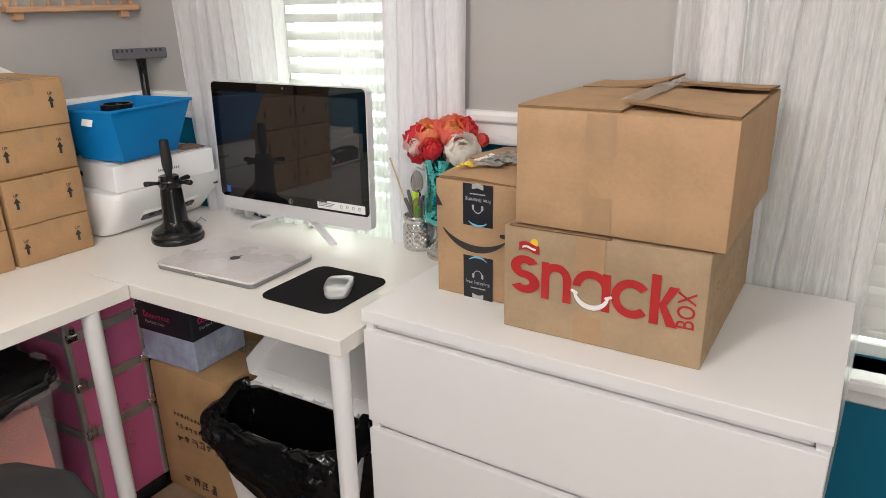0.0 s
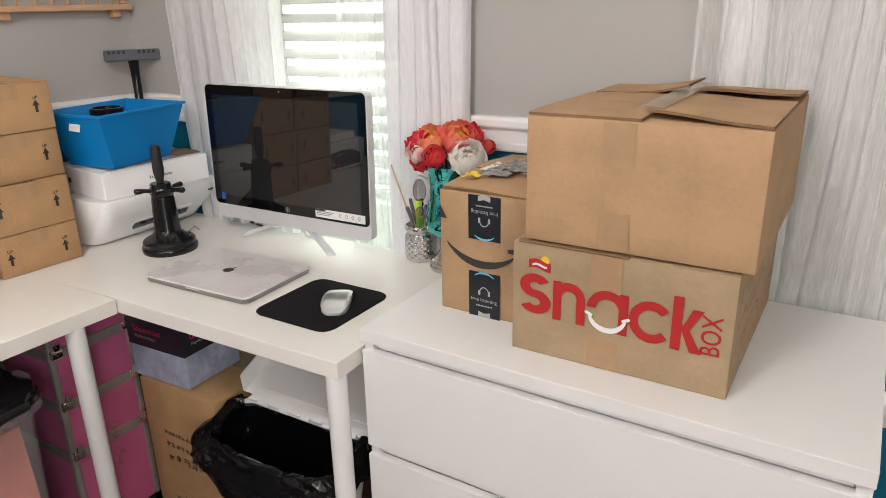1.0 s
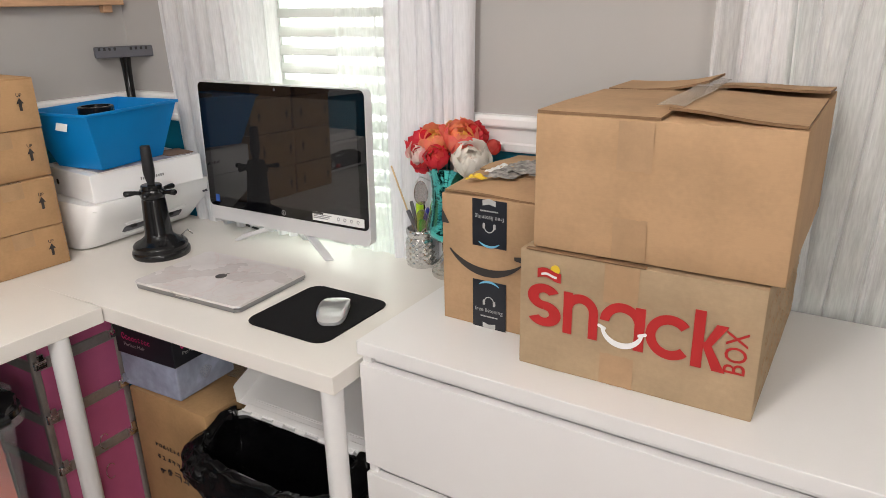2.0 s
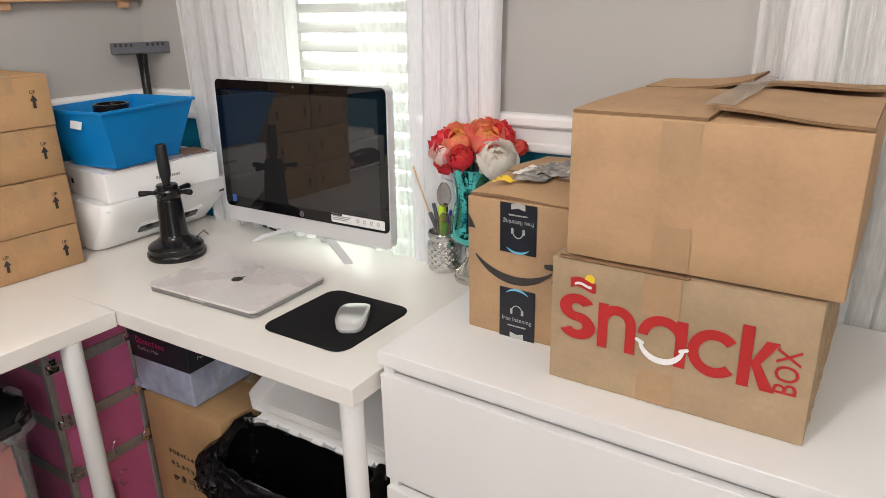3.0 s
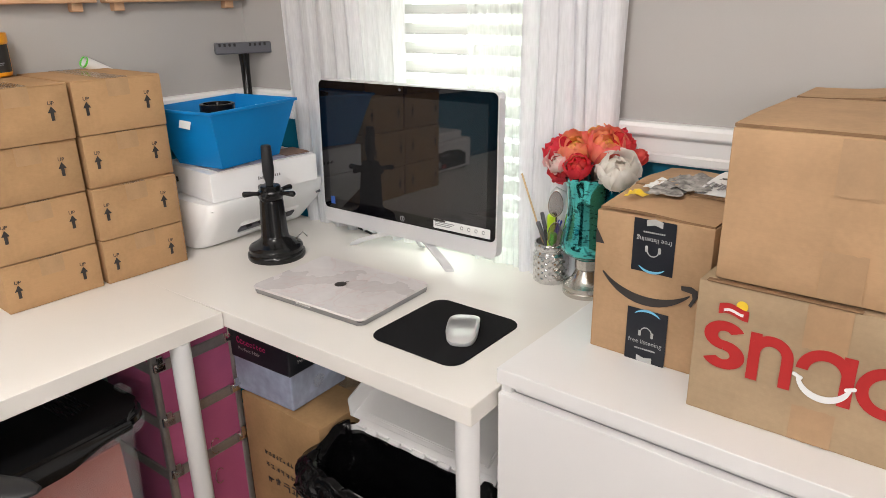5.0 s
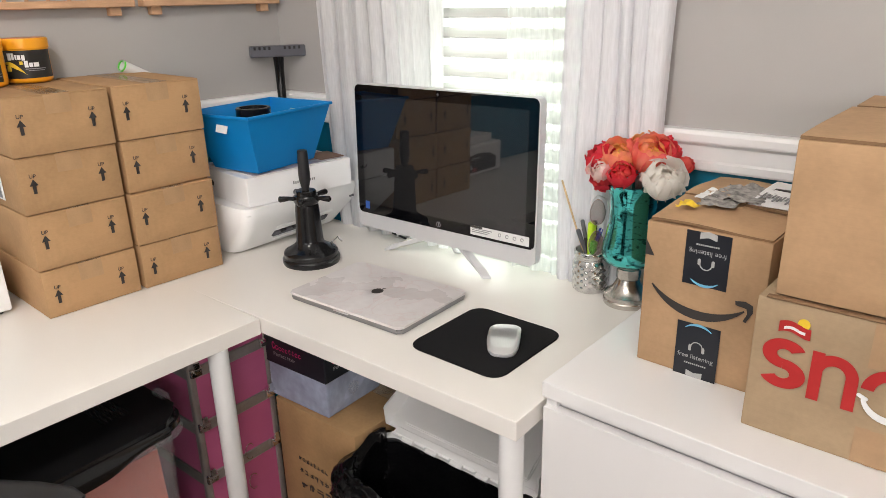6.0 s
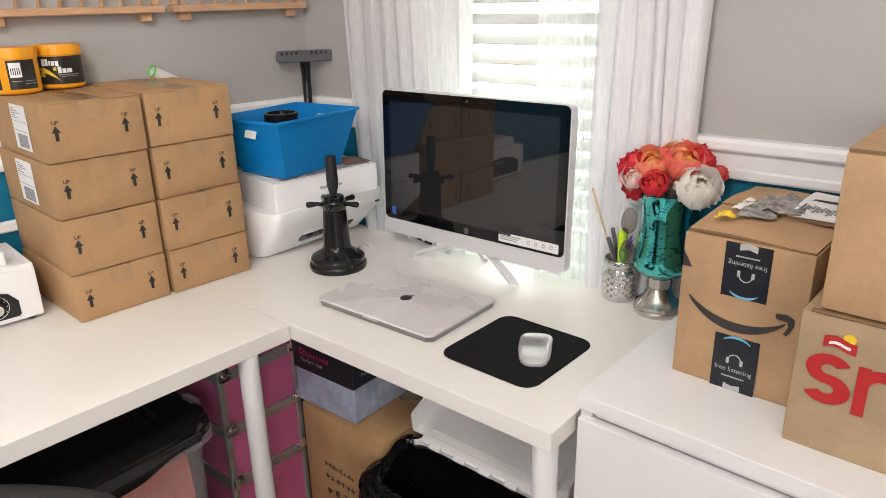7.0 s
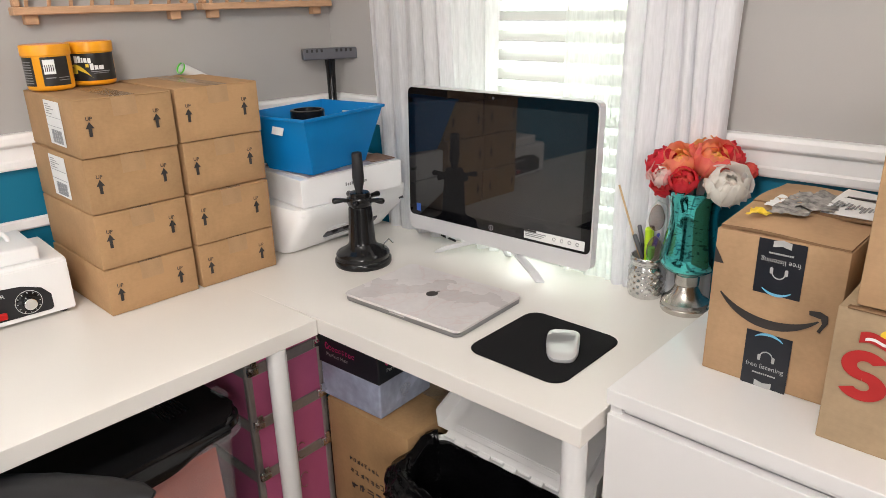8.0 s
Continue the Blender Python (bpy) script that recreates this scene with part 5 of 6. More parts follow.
for s, tip in ((-1, (-0.155, -0.014)), (1, (0.152, -0.024))):
    bm = bmesh.new()
    w = Vector((0.008, 0.006, 0)) if s > 0 else Vector((0.006, 0.008, 0))
    pts = [Vector((0.008 * s, 0.034, 0.056)), Vector((0.022 * s, 0.03, 0.05)), Vector((tip[0] * 0.85, 0.02 + (tip[1] - 0.02) * 0.82, 0.012)), Vector((tip[0], tip[1], 0.0))]
    rings = []
    for i, p in enumerate(pts):
        t = 0.009 if i < 3 else 0.006
        rings.append([bm.verts.new(p + d) for d in (w, w + Vector((0, 0, t)), -w + Vector((0, 0, t)), -w)])
    for a, b in zip(rings, rings[1:]):
        for i in range(4):
            bm.faces.new((a[i], a[(i + 1) % 4], b[(i + 1) % 4], b[i]))
    bm.faces.new(rings[0][::-1])
    bm.faces.new(rings[-1])
    bmesh.ops.bevel(bm, geom=bm.edges[:], offset=0.0015, segments=2, affect="EDGES")
    part("stand_leg", bm, M_ALU, mo)
bm = bmesh.new()
tube(bm, [(0, 0.03, 0.06), (0.0, 0.06, 0.01), (0, 0.075, 0.004)], 0.006, 8)
part("stand_leg", bm, M_ALU, mo)

# ---- laptop, mouse, pad ----
lt = thing("laptop", "closed laptop in a pale pink marble case, on the desk", "laptop", pose(0.708, -0.383, DESK_Z, 0, 0, 2.6))


def slab(w, d, r, z0, z1, bev):
    bm = bmesh.new()
    prism(bm, rrect(w, d, r, 6), z0, z1)
    es = [e for e in bm.edges if abs(e.verts[0].co.z - e.verts[1].co.z) < 1e-6]
    bmesh.ops.bevel(bm, geom=es, offset=bev, segments=2, affect="EDGES")
    return bm


part("body", slab(0.302, 0.21, 0.01, 0.0012, 0.0115, 0.003), M_MACB, lt, "silver metal body", smooth=40)
lidp = part("lid", slab(0.306, 0.214, 0.011, 0.0118, 0.0166, 0.0018), M_MARBLE, lt, "pink marble lid cover", smooth=40)
bm = bmesh.new()
prism(bm, [(0.0125 * math.cos(a) * (1 - 0.12 * math.sin(a) ** 2), 0.0135 * math.sin(a) - (0.002 if abs(math.cos(a)) < 0.25 and math.sin(a) > 0 else 0)) for a in np.linspace(0, 2 * math.pi, 25)[:-1]], 0.0166, 0.017)
prism(bm, [(0.0, 0.0135), (0.005, 0.016), (0.006, 0.02), (0.001, 0.0175)], 0.0166, 0.017)
part("emblem", bm, M_INK, lidp, "small dark emblem")
part("notch", boxed(-0.02, 0.02, -0.1085, -0.1055, 0.0085, 0.0105, bev=0.0005), M_SILVER, lt)
pd = part("mouse_pad", slab(0.198, 0.208, 0.026, 0.0003, 0.0035, 0.0008), M_RUBBER)
pd.matrix_world = pose(0.998, -0.397, DESK_Z)
tagged(pd, "black cloth mouse pad with rounded corners, on the desk", "mouse pad")
ms = thing("computer_mouse", "silver low-arched wireless mouse on the black pad", "mouse", pose(1.0335, -0.392, DESK_Z + 0.0037, 0, 0, 30))


def mouse_shape(u, v):
    a = 2 * math.pi * u
    x = 0.0288 * math.copysign(abs(math.cos(a)) ** 0.62, math.cos(a))
    y = 0.0565 * math.copysign(abs(math.sin(a)) ** 0.62, math.sin(a))
    k = math.sin(v * math.pi / 2) ** 0.8
    return x, y, k


bm = bmesh.new()
rings = []
for j in range(9):
    f = 1 - j / 8.2
    row = []
    for i in range(40):
        x, y, _ = mouse_shape(i / 40, 0)
        x, y = x * f, y * f
        z = 0.008 + 0.0145 * max(0, 1 - (y / 0.06) ** 2) ** 0.9 * (1 - 0.12 * (x / 0.029) ** 2) - (0.0022 if j == 0 else 0)
        row.append(bm.verts.new((x, y, z)))
    rings.append(row)
for a, b in zip(rings, rings[1:]):
    for i in range(40):
        bm.faces.new((a[i], a[(i + 1) % 40], b[(i + 1) % 40], b[i]))
bm.faces.new(rings[-1])
part("shell", bm, M_SILVER, ms, "satin silver arched top", smooth=50)
bm = bmesh.new()
lo = [(x * 0.9, y * 0.93, 0.0) for x, y, _ in (mouse_shape(i / 40, 0) for i in range(40))]
md = [(x * 0.97, y * 0.985, 0.006 - 0.002 * abs(y / 0.0565)) for x, y, _ in (mouse_shape(i / 40, 0) for i in range(40))]
a = [bm.verts.new(p) for p in lo]
b = [bm.verts.new(p) for p in md]
c = [bm.verts.new((p[0] * 0.99, p[1] * 0.99, p[2] + 0.004)) for p in md]
for p, q in ((a, b), (b, c)):
    for i in range(40):
        bm.faces.new((p[i], p[(i + 1) % 40], q[(i + 1) % 40], q[i]))
bm.faces.new(a[::-1])
bm.faces.new(c)
part("base", bm, M_ALU, ms, "pale silver base", smooth=50)

# ---- jar of pens, vase, flowers, sunglasses ----
jr = thing("glass_jar", "silver mercury-glass jar with pens, on the desk", "jar", pose(1.028, -0.073, DESK_Z) @ Matrix.Diagonal((1.15, 1.15, 1.13, 1)))


def hobnail(r, z, a):
    if 0.008 < z < 0.054:
        return r + 0.0011 * math.sin(13 * a + (math.pi if int(z / 0.0062) % 2 else 0)) * abs(math.sin(math.pi * z / 0.0062 + 0.4))
    return r


prof = [(0.028, 0.0), (0.0315, 0.003), (0.032, 0.008)] + [(0.0325, 0.008 + 0.0015 * k) for k in range(1, 31)] + [(0.0318, 0.056), (0.029, 0.06), (0.0285, 0.064), (0.0305, 0.066),
        (0.0312, 0.068), (0.0312, 0.076), (0.0302, 0.0775), (0.0285, 0.0772), (0.0275, 0.06), (0.027, 0.01), (0.0, 0.009)]
bm = bmesh.new()
lathe(bm, prof, 78, wob=hobnail)
part("body", bm, M_MERC, jr, smooth=60)


def pen(name, label, base, top, r, material, cap=None):
    p = thing(name, label, "pen")
    d = Vector(top) - Vector(base)
    q = d.to_track_quat("Z", "Y").to_matrix().to_4x4()
    m = Matrix.Translation(base) @ q
    p.matrix_world = m
    n = d.length
    bm = bmesh.new()
    lathe(bm, [(r * 0.5, 0), (r, 0.012), (r, n * 0.72), (r * 0.92, n - 0.006), (r * 0.75, n)], 12)
    part("barrel", bm, material, p, smooth=40)
    if cap is not None:
        bm = bmesh.new()
        lathe(bm, [(r * 1.12, n * 0.7), (r * 1.12, n * 0.985), (r * 0.8, n * 1.005)], 12)
        c = part("cap", bm, cap, p, smooth=40)
        part("clip", boxed(r * 1.1, r * 1.35, -0.0012, 0.0012, n * 0.74, n * 0.97), cap, c)


JX, JY, JZ = 1.028, -0.073, DESK_Z + 0.03
pen("pen", "grey ballpoint pen standing in the jar", (JX + 0.01, JY, JZ), (JX - 0.028, JY - 0.012, JZ + 0.098), 0.0042, M_GREYPL, M_GREYPL)
pen("pen", "black ballpoint pen standing in the jar", (JX + 0.012, JY - 0.01, JZ), (JX - 0.022, JY - 0.006, JZ + 0.118), 0.0038, M_BLACKM, M_GREYPL)
pen("pen", "black marker standing in the jar", (JX, JY + 0.008, JZ), (JX - 0.004, JY + 0.014, JZ + 0.115), 0.005, M_BLACKM, M_BLACK)
pen("pen", "dark blue pen standing in the jar", (JX - 0.012, JY - 0.008, JZ), (JX + 0.022, JY - 0.006, JZ + 0.108), 0.004, M_GREYPL, M_BPEN)
pen("highlighter", "lime yellow highlighter standing in the jar", (JX - 0.002, JY - 0.003, JZ), (JX + 0.002, JY - 0.01, JZ + 0.118), 0.0068, M_YPEN, M_YPEN)
pen("highlighter", "green highlighter standing in the jar", (JX + 0.004, JY - 0.012, JZ), (JX + 0.013, JY - 0.017, JZ + 0.082), 0.0065, M_GPEN, M_GPEN)
bm = bmesh.new()
tube(bm, [(1.046, -0.07, JZ), (1.008, -0.077, 0.822), (0.957, -0.082, 0.96)], 0.0021, 8)
tagged(part("wooden_stick", bm, M_STICK, smooth=60), "thin bamboo stick leaning in the jar", "stick")

VX, VY = 1.12, -0.09
vs = thing("vase", "teal mercury-glass vase on a brushed nickel foot", "vase", pose(VX, VY, DESK_Z) @ Matrix.Diagonal((1.06, 1.06, 1.16, 1)))
bm = bmesh.new()
lathe(bm, [(0.043, 0), (0.0445, 0.003), (0.0445, 0.008), (0.0425, 0.01), (0.0435, 0.013), (0.0425, 0.018), (0.036, 0.022), (0.029, 0.028), (0.022, 0.04), (0.0205, 0.045),
           (0.022, 0.047), (0.0225, 0.064), (0.02, 0.066)], 48)
part("foot", bm, M_NICKEL, vs, "brushed nickel foot", smooth=35)
bm = bmesh.new()
lathe(bm, [(0.018, 0.066), (0.034, 0.07), (0.048, 0.079), (0.052, 0.09), (0.05, 0.105), (0.046, 0.125), (0.042, 0.15), (0.041, 0.17), (0.0435, 0.19), (0.0485, 0.205), (0.052, 0.212),
           (0.0505, 0.213), (0.047, 0.205), (0.04, 0.185), (0.0385, 0.16), (0.044, 0.115), (0.044, 0.085), (0.0, 0.078)], 56,
      wob=lambda r, z, a: r * (1 + 0.012 * math.sin(3 * a + 40 * z)))
part("glass_body", bm, M_TEALG, vs, "mottled teal glass", smooth=40)


def bloom(parent, r, f, z, size, material, seed, lean=(0, 0), rings=(4, 5, 6)):
    """A silk peony: three shells of broad, cupped petals with scalloped edges. r and f: across and out of the bunch."""
    rnd = random.Random(seed)
    bm = bmesh.new()
    for ring, k in enumerate(rings):
        g = ring / (len(rings) - 1)
        rad = size * (0.4 + 0.42 * g)
        for i in range(k):
            az = 2 * math.pi * (i + rnd.uniform(-0.15, 0.15)) / k + ring * 0.8
            top = radians(86 - 34 * g + rnd.uniform(-9, 9))
            half = radians(rnd.uniform(42, 52) if ring else 62)
            ph, out = rnd.uniform(0, 6.3), 0.06 + 0.22 * g * rnd.uniform(0.6, 1.2)
            rr = rad * rnd.uniform(0.93, 1.07)

            def fn(u, v):
                s = 2 * u - 1
                edge = (1 - 0.8 * s ** 4) ** 0.5 * (1 + 0.022 * math.sin(9 * s + ph)) * 0.97 + 0.03
                e = radians(-55) + (top + radians(55)) * v * edge
                a = az + s * half * (0.4 + 0.6 * math.sin(min(1, 1.5 * v) * math.pi / 2))
                q = rr * (1 + out * v ** 3 + 0.06 * v * math.sin(4 * s + ph) + 0.025 * v * v * math.sin(9 * s + ph))
                return (q * math.cos(e) * math.cos(a), q * math.cos(e) * math.sin(a), q * math.sin(e))
            grid(bm, fn, 18, 8)
    bmesh.ops.create_icosphere(bm, subdivisions=2, radius=size * 0.34, matrix=pose(0, 0, -size * 0.06))
    ob = part("bloom", bm, material, parent, smooth=180)
    ob.matrix_basis = pose(0.926 * r + 0.376 * f, 0.376 * r - 0.926 * f, z, lean[0], lean[1], 22) @ pose(0, 0, 0, 0, 0, rnd.uniform(0, 360))
    return ob


fl = thing("flower_bouquet", "bouquet of coral, red and cream silk peonies in the vase", "flowers", pose(VX - 0.002, VY, DESK_Z + 0.229))
tagged(bloom(fl, 0.028, 0.018, 0.074, 0.041, M_PCORAL, 1, (42, 6)), "coral and yellow peony")
tagged(bloom(fl, -0.03, 0.014, 0.068, 0.036, M_PCORAL, 2, (36, -12)), "coral peony")
tagged(bloom(fl, 0.012, -0.012, 0.082, 0.03, M_PCORAL, 7, (12, 0)), "coral peony")
tagged(bloom(fl, 0.052, 0.068, 0.04, 0.041, M_PWHITE, 3, (46, 8), (5, 7, 9)), "large cream white peony")
tagged(bloom(fl, -0.06, 0.03, 0.046, 0.025, M_PPINK, 5, (50, -30)), "pale pink peony with red tips")
tagged(bloom(fl, -0.062, 0.002, 0.062, 0.03, M_PRED, 4, (10, -45)), "red peony")
tagged(bloom(fl, -0.056, 0.012, 0.026, 0.027, M_PRED, 9, (60, -55)), "red peony")
tagged(bloom(fl, -0.022, 0.046, 0.042, 0.03, M_PRED, 8, (62, -10)), "red peony")
tagged(bloom(fl, 0.055, -0.002, 0.078, 0.026, M_PRED, 6, (8, 40)), "red peony")
tagged(bloom(fl, 0.088, -0.008, 0.052, 0.018, M_PRED, 10, (10, 60)), "red peony")
bm = bmesh.new()
for a, b in ((0.012, -0.03), (-0.036, 0.006), (0.045, -0.035), (-0.045, -0.02), (0.045, 0.01)):
    tube(bm, [(a * 0.1, b * 0.1, -0.11), (a * 0.45, b * 0.45, -0.01), (a * 0.9, b * 0.9, 0.05)], 0.0025, 6)
part("stems", bm, M_LEAF, fl)

sg = thing("sunglasses", "wire sunglasses with brown lenses hooked over the vase", "sunglasses", pose(VX - 0.058, VY - 0.032, DESK_Z + 0.152, 0, 0, 35))
for z in (-0.031, 0.033):
    bm = bmesh.new()
    pts = [(0.0145 * math.cos(a) * (1 - 0.12 * math.sin(a)), 0.026 * math.sin(a)) for a in np.linspace(0, 2 * math.pi, 29)[:-1]]
    prism(bm, pts, -0.0008, 0.0008)
    ln = put(part("lens", bm, M_TINT, sg, "brown tinted lens"), pose(0, 0, z, 90, 0, 0))
    bm = bmesh.new()
    tube(bm, [(x, y, 0) for x, y in pts + pts[:2]], 0.0008, 6)
    part("rim", bm, M_NICKEL, ln)
bm = bmesh.new()
tube(bm, [(0.008, 0, -0.006), (0.01, -0.003, 0.001), (0.008, 0, 0.008)], 0.0012, 6)
part("bridge", bm, M_SILVER, sg)
bm = bmesh.new()
tube(bm, [(-0.012, 0, 0.055), (0.0, 0.008, 0.066), (0.022, 0.03, 0.05), (0.03, 0.045, 0.0), (0.028, 0.05, -0.04)], 0.0013, 6)
part("temple", bm, M_SILVER, sg)
bm = bmesh.new()
tube(bm, [(-0.012, 0, -0.055), (-0.004, 0.01, -0.06), (0.016, 0.03, -0.05), (0.024, 0.034, -0.01), (0.028, 0.044, 0.045)], 0.0013, 6)
part("temple", bm, M_SILVER, sg)

# power cable behind the computer
bm = bmesh.new()
tube(bm, [(0.5, -0.075, DESK_Z + 0.0035), (0.44, -0.062, DESK_Z + 0.0035), (0.38, -0.04, DESK_Z + 0.0035), (0.345, -0.03, DESK_Z + 0.0035), (0.3, -0.028, DESK_Z + 0.0035), (0.26, -0.03, DESK_Z + 0.0035)], 0.003, 8)
tagged(part("power_cable", bm, M_BLACKM, smooth=60), "black power cable lying behind the computer", "cable")

# ---- under the desks: pink case, cartons, tub, bin, tote ----
cs = thing("makeup_trolley_case", "pink trolley case with aluminium edges and clasps", "trolley case", pose(0.462, -0.692, 0.119, 0, 0, 1.5))
CW, CDp, CHt = 0.203, 0.22, 0.553
part("body", boxed(-CDp, 0, 0.004, CW - 0.004, 0.0, CHt, bev=0.004, seg=2), M_PINK, cs)
for y in (0.0, CW - 0.016):
    part("edge_trim", boxed(-0.012, 0.004, y, y + 0.016, 0, CHt + 0.002, bev=0.005, seg=3), M_ALUD, cs)
part("edge_trim", boxed(-CDp, -CDp + 0.014, 0.0, 0.016, 0, CHt + 0.002, bev=0.005, seg=3), M_ALUD, cs)
for z in (0.486, 0.356, 0.226):
    b = part("band", boxed(-0.004, 0.003, 0.016, CW - 0.016, z - 0.013, z + 0.013, bev=0.0015), M_ALUD, cs, "aluminium band")
    part("band", boxed(-CDp, 0.0, -0.0005, 0.006, z - 0.013, z + 0.013, bev=0.0015), M_ALUD, cs)
    for y in (0.002, CW - 0.03):
        bm = bmesh.new()
        box(bm, 0.003, 0.012, y, y + 0.026, z - 0.006, z + 0.016, bev=0.002)
        box(bm, 0.011, 0.016, y + 0.006, y + 0.02, z + 0.004, z + 0.03, bev=0.002)
        tube(bm, [(0.014, y + 0.004, z + 0.012), (0.014, y + 0.022, z + 0.012)], 0.0035, 8)
        part("clasp", bm, M_CHROME, b, "chrome clasp")
part("centre_band", boxed(-0.002, 0.0035, 0.058, 0.082, 0.0, 0.213, bev=0.0015), M_ALUD, cs)
for z, y in ((0.156, 0.07), (0.241, 0.068)):
    bm = bmesh.new()
    box(bm, 0.003, 0.01, y - 0.016, y + 0.016, z - 0.018, z + 0.018, bev=0.002)
    lathe(bm, [(0.0, 0), (0.011, 0.001), (0.011, 0.006), (0.008, 0.008), (0.0, 0.008)], 16, face_side(0.01, y, z))
    part("latch", bm, M_CHROME, cs, "chrome latch")
for k, z in enumerate((0.241, 0.16)):
    bm = bmesh.new()
    tube(bm, [(0.006, 0.115 + 0.012 * math.cos(a), z + 0.02 * math.sin(a)) for a in np.linspace(0.6, 5.2, 12)], 0.0012, 6)
    part("handle_loop", bm, M_CHROME, cs)
part("wheel_base", boxed(-CDp + 0.006, -0.004, 0.006, CW - 0.006, -0.09, 0.0, bev=0.012, seg=2), M_BLACKM, cs, "black plastic wheel base")
for y in (0.02, CW - 0.02):
    for x in (-0.03, -CDp + 0.03):
        bm = bmesh.new()
        lathe(bm, [(0.0, -0.009), (0.014, -0.008), (0.015, 0), (0.014, 0.008), (0.0, 0.009)], 18, pose(x, y, -0.102, 90, 0, 0))
        part("wheel", bm, M_BLACKM, cs)

fp = thing("folded_board_pile", "pile of flat folded brown board under the large carton", "cardboard", pose(0.474, -0.63, 0.0))
rnd = random.Random(21)
for k in range(5):
    dx, dy = rnd.uniform(0, 0.012), rnd.uniform(0, 0.012)
    part("board", boxed(dx, 0.30 + dx, dy, 0.47 + dy, 0.001 + 0.0196 * k, 0.0196 * (k + 1), bev=0.003), M_BOARDG, fp)
bc = thing("carton", "large brown carton with dark printing, taped, on the floor", "carton", pose(0.475, -0.5, 0.1))
carton_body(bc, 0.262, 0.36, 0.37, M_CARD4, 0.006)
rnd = random.Random(9)
for row, (z, n, hh) in enumerate(((0.237, 8, 0.012), (0.202, 9, 0.016), (0.16, 9, 0.026), (0.03, 4, 0.032))):
    for k in range(n):
        x = 0.075 + k * (hh * 1.05)
        bm = bmesh.new()
        for q in range(rnd.randint(2, 3)):
            zz = z + hh * rnd.uniform(0.05, 0.9)
            box(bm, x + hh * rnd.uniform(0, 0.2), x + hh * rnd.uniform(0.6, 0.85), -0.0075, -0.007, zz, zz + hh * 0.1)
        for q in range(rnd.randint(1, 3)):
            xx = x + hh * rnd.uniform(0.05, 0.75)
            box(bm, xx, xx + hh * 0.1, -0.0076, -0.007, z + hh * rnd.uniform(0, 0.3), z + hh * rnd.uniform(0.6, 1))
        part("print_bar", bm, M_INK, bc)
part("tape", boxed(0.0, 0.262, 0.15, 0.21, 0.37, 0.3712), M_TAPE, bc)

tb2 = thing("hair_accessory_tub", "bluish clear plastic tub with a black printed sleeve", "box", pose(0.645, -0.488, 0.4725, 0, 0, 3))
part("tub", boxed(-0.185, 0, 0, 0.165, 0, 0.085, bev=0.004, seg=2), M_CLEARBL, tb2, "bluish clear plastic tray")
sl = part("sleeve", boxed(-0.188, 0.003, -0.003, 0.168, 0.085, 0.165, bev=0.002), M_NAVYP, tb2, "black printed sleeve")
for face, x, y in ((face_front, -0.168, -0.0034), (face_side, 0.0034, 0.012)):
    at = face(x, y, 0.0)
    for k, (w, h) in enumerate(((0.013, 0.022), (0.013, 0.015), (0.011, 0.012), (0.013, 0.012), (0.009, 0.012), (0.007, 0.015), (0.006, 0.014), (0.011, 0.012), (0.010, 0.012))):
        bm = bmesh.new()
        prism(bm, arc_band(0, 0, 0.42, 20, 340, 0.16, 0.2, 12), 0, 0.0004)
        put(part("print_bar", bm, M_PINKP, sl), at @ pose(0.012 + 0.0105 * k, 0.124 + 0.4 * h, 0) @ Matrix.Diagonal((w * 0.75, h * 0.8, 1, 1)))
    put(part("lettering", lettering("Perfect Hair", 0.07, 0.009, 0.004), M_DIMP, sl), at @ pose(0.01, 0.108, 0))
for k in range(4):
    bm = bmesh.new()
    lathe(bm, [(0.0, 0), (0.03, 0.012), (0.036, 0.035), (0.025, 0.06), (0.0, 0.068)], 18, pose(-0.15 + 0.04 * k, 0.05 + 0.03 * (k % 2), 0.008))
    part("bundle", bm, M_CLEARPL, tb2, smooth=60)

# waste bin: white tub, open lid, black liner
BX, BY = 0.936, -0.487
wb = thing("waste_bin", "white plastic waste bin with its lid open", "waste bin", pose(BX, BY, 0, 0, 0, 1))
BWx, BWy, BHt = 0.37, 0.15, 0.44
bm = bmesh.new()
for s in (0.0, 0.006):
    a = [bm.verts.new((x * 0.62, y * 0.62, 0.004 + s)) for x, y in rrect(BWx - 2 * s, BWy - 2 * s, 0.03, 5)]
    b = [bm.verts.new((x, y, BHt + 0.2 * y)) for x, y in rrect(BWx - 2 * s, BWy - 2 * s, 0.03, 5)]
    for i in range(len(a)):
        bm.faces.new((a[i], a[(i + 1) % len(a)], b[(i + 1) % len(a)], b[i]))
    bm.faces.new(a)
part("tub", bm, M_WPLAST, wb, smooth=35)
lidm = pose(0, BWy / 2 - 0.004, BHt + 0.030, 24, 0, 0)
LID_L, LID_R, LID_D = -0.184, 0.192, 0.22
bm = bmesh.new()
box(bm, LID_L, LID_R, 0.0, LID_D, -0.004, 0.0, bev=0.001)
ld = put(part("lid", bm, M_WPLAST, wb, "white open lid"), lidm)
bm = bmesh.new()
prism(bm, [(LID_L + 0.042, 0.014), (LID_R - 0.03, 0.014), (LID_R - 0.04, 0.19), (LID_L + 0.052, 0.19)], 0.0, 0.008)
bmesh.ops.bevel(bm, geom=bm.edges[:], offset=0.003, segments=2, affect="EDGES")
part("lid_panel", bm, M_WPLAST, ld, smooth=40)


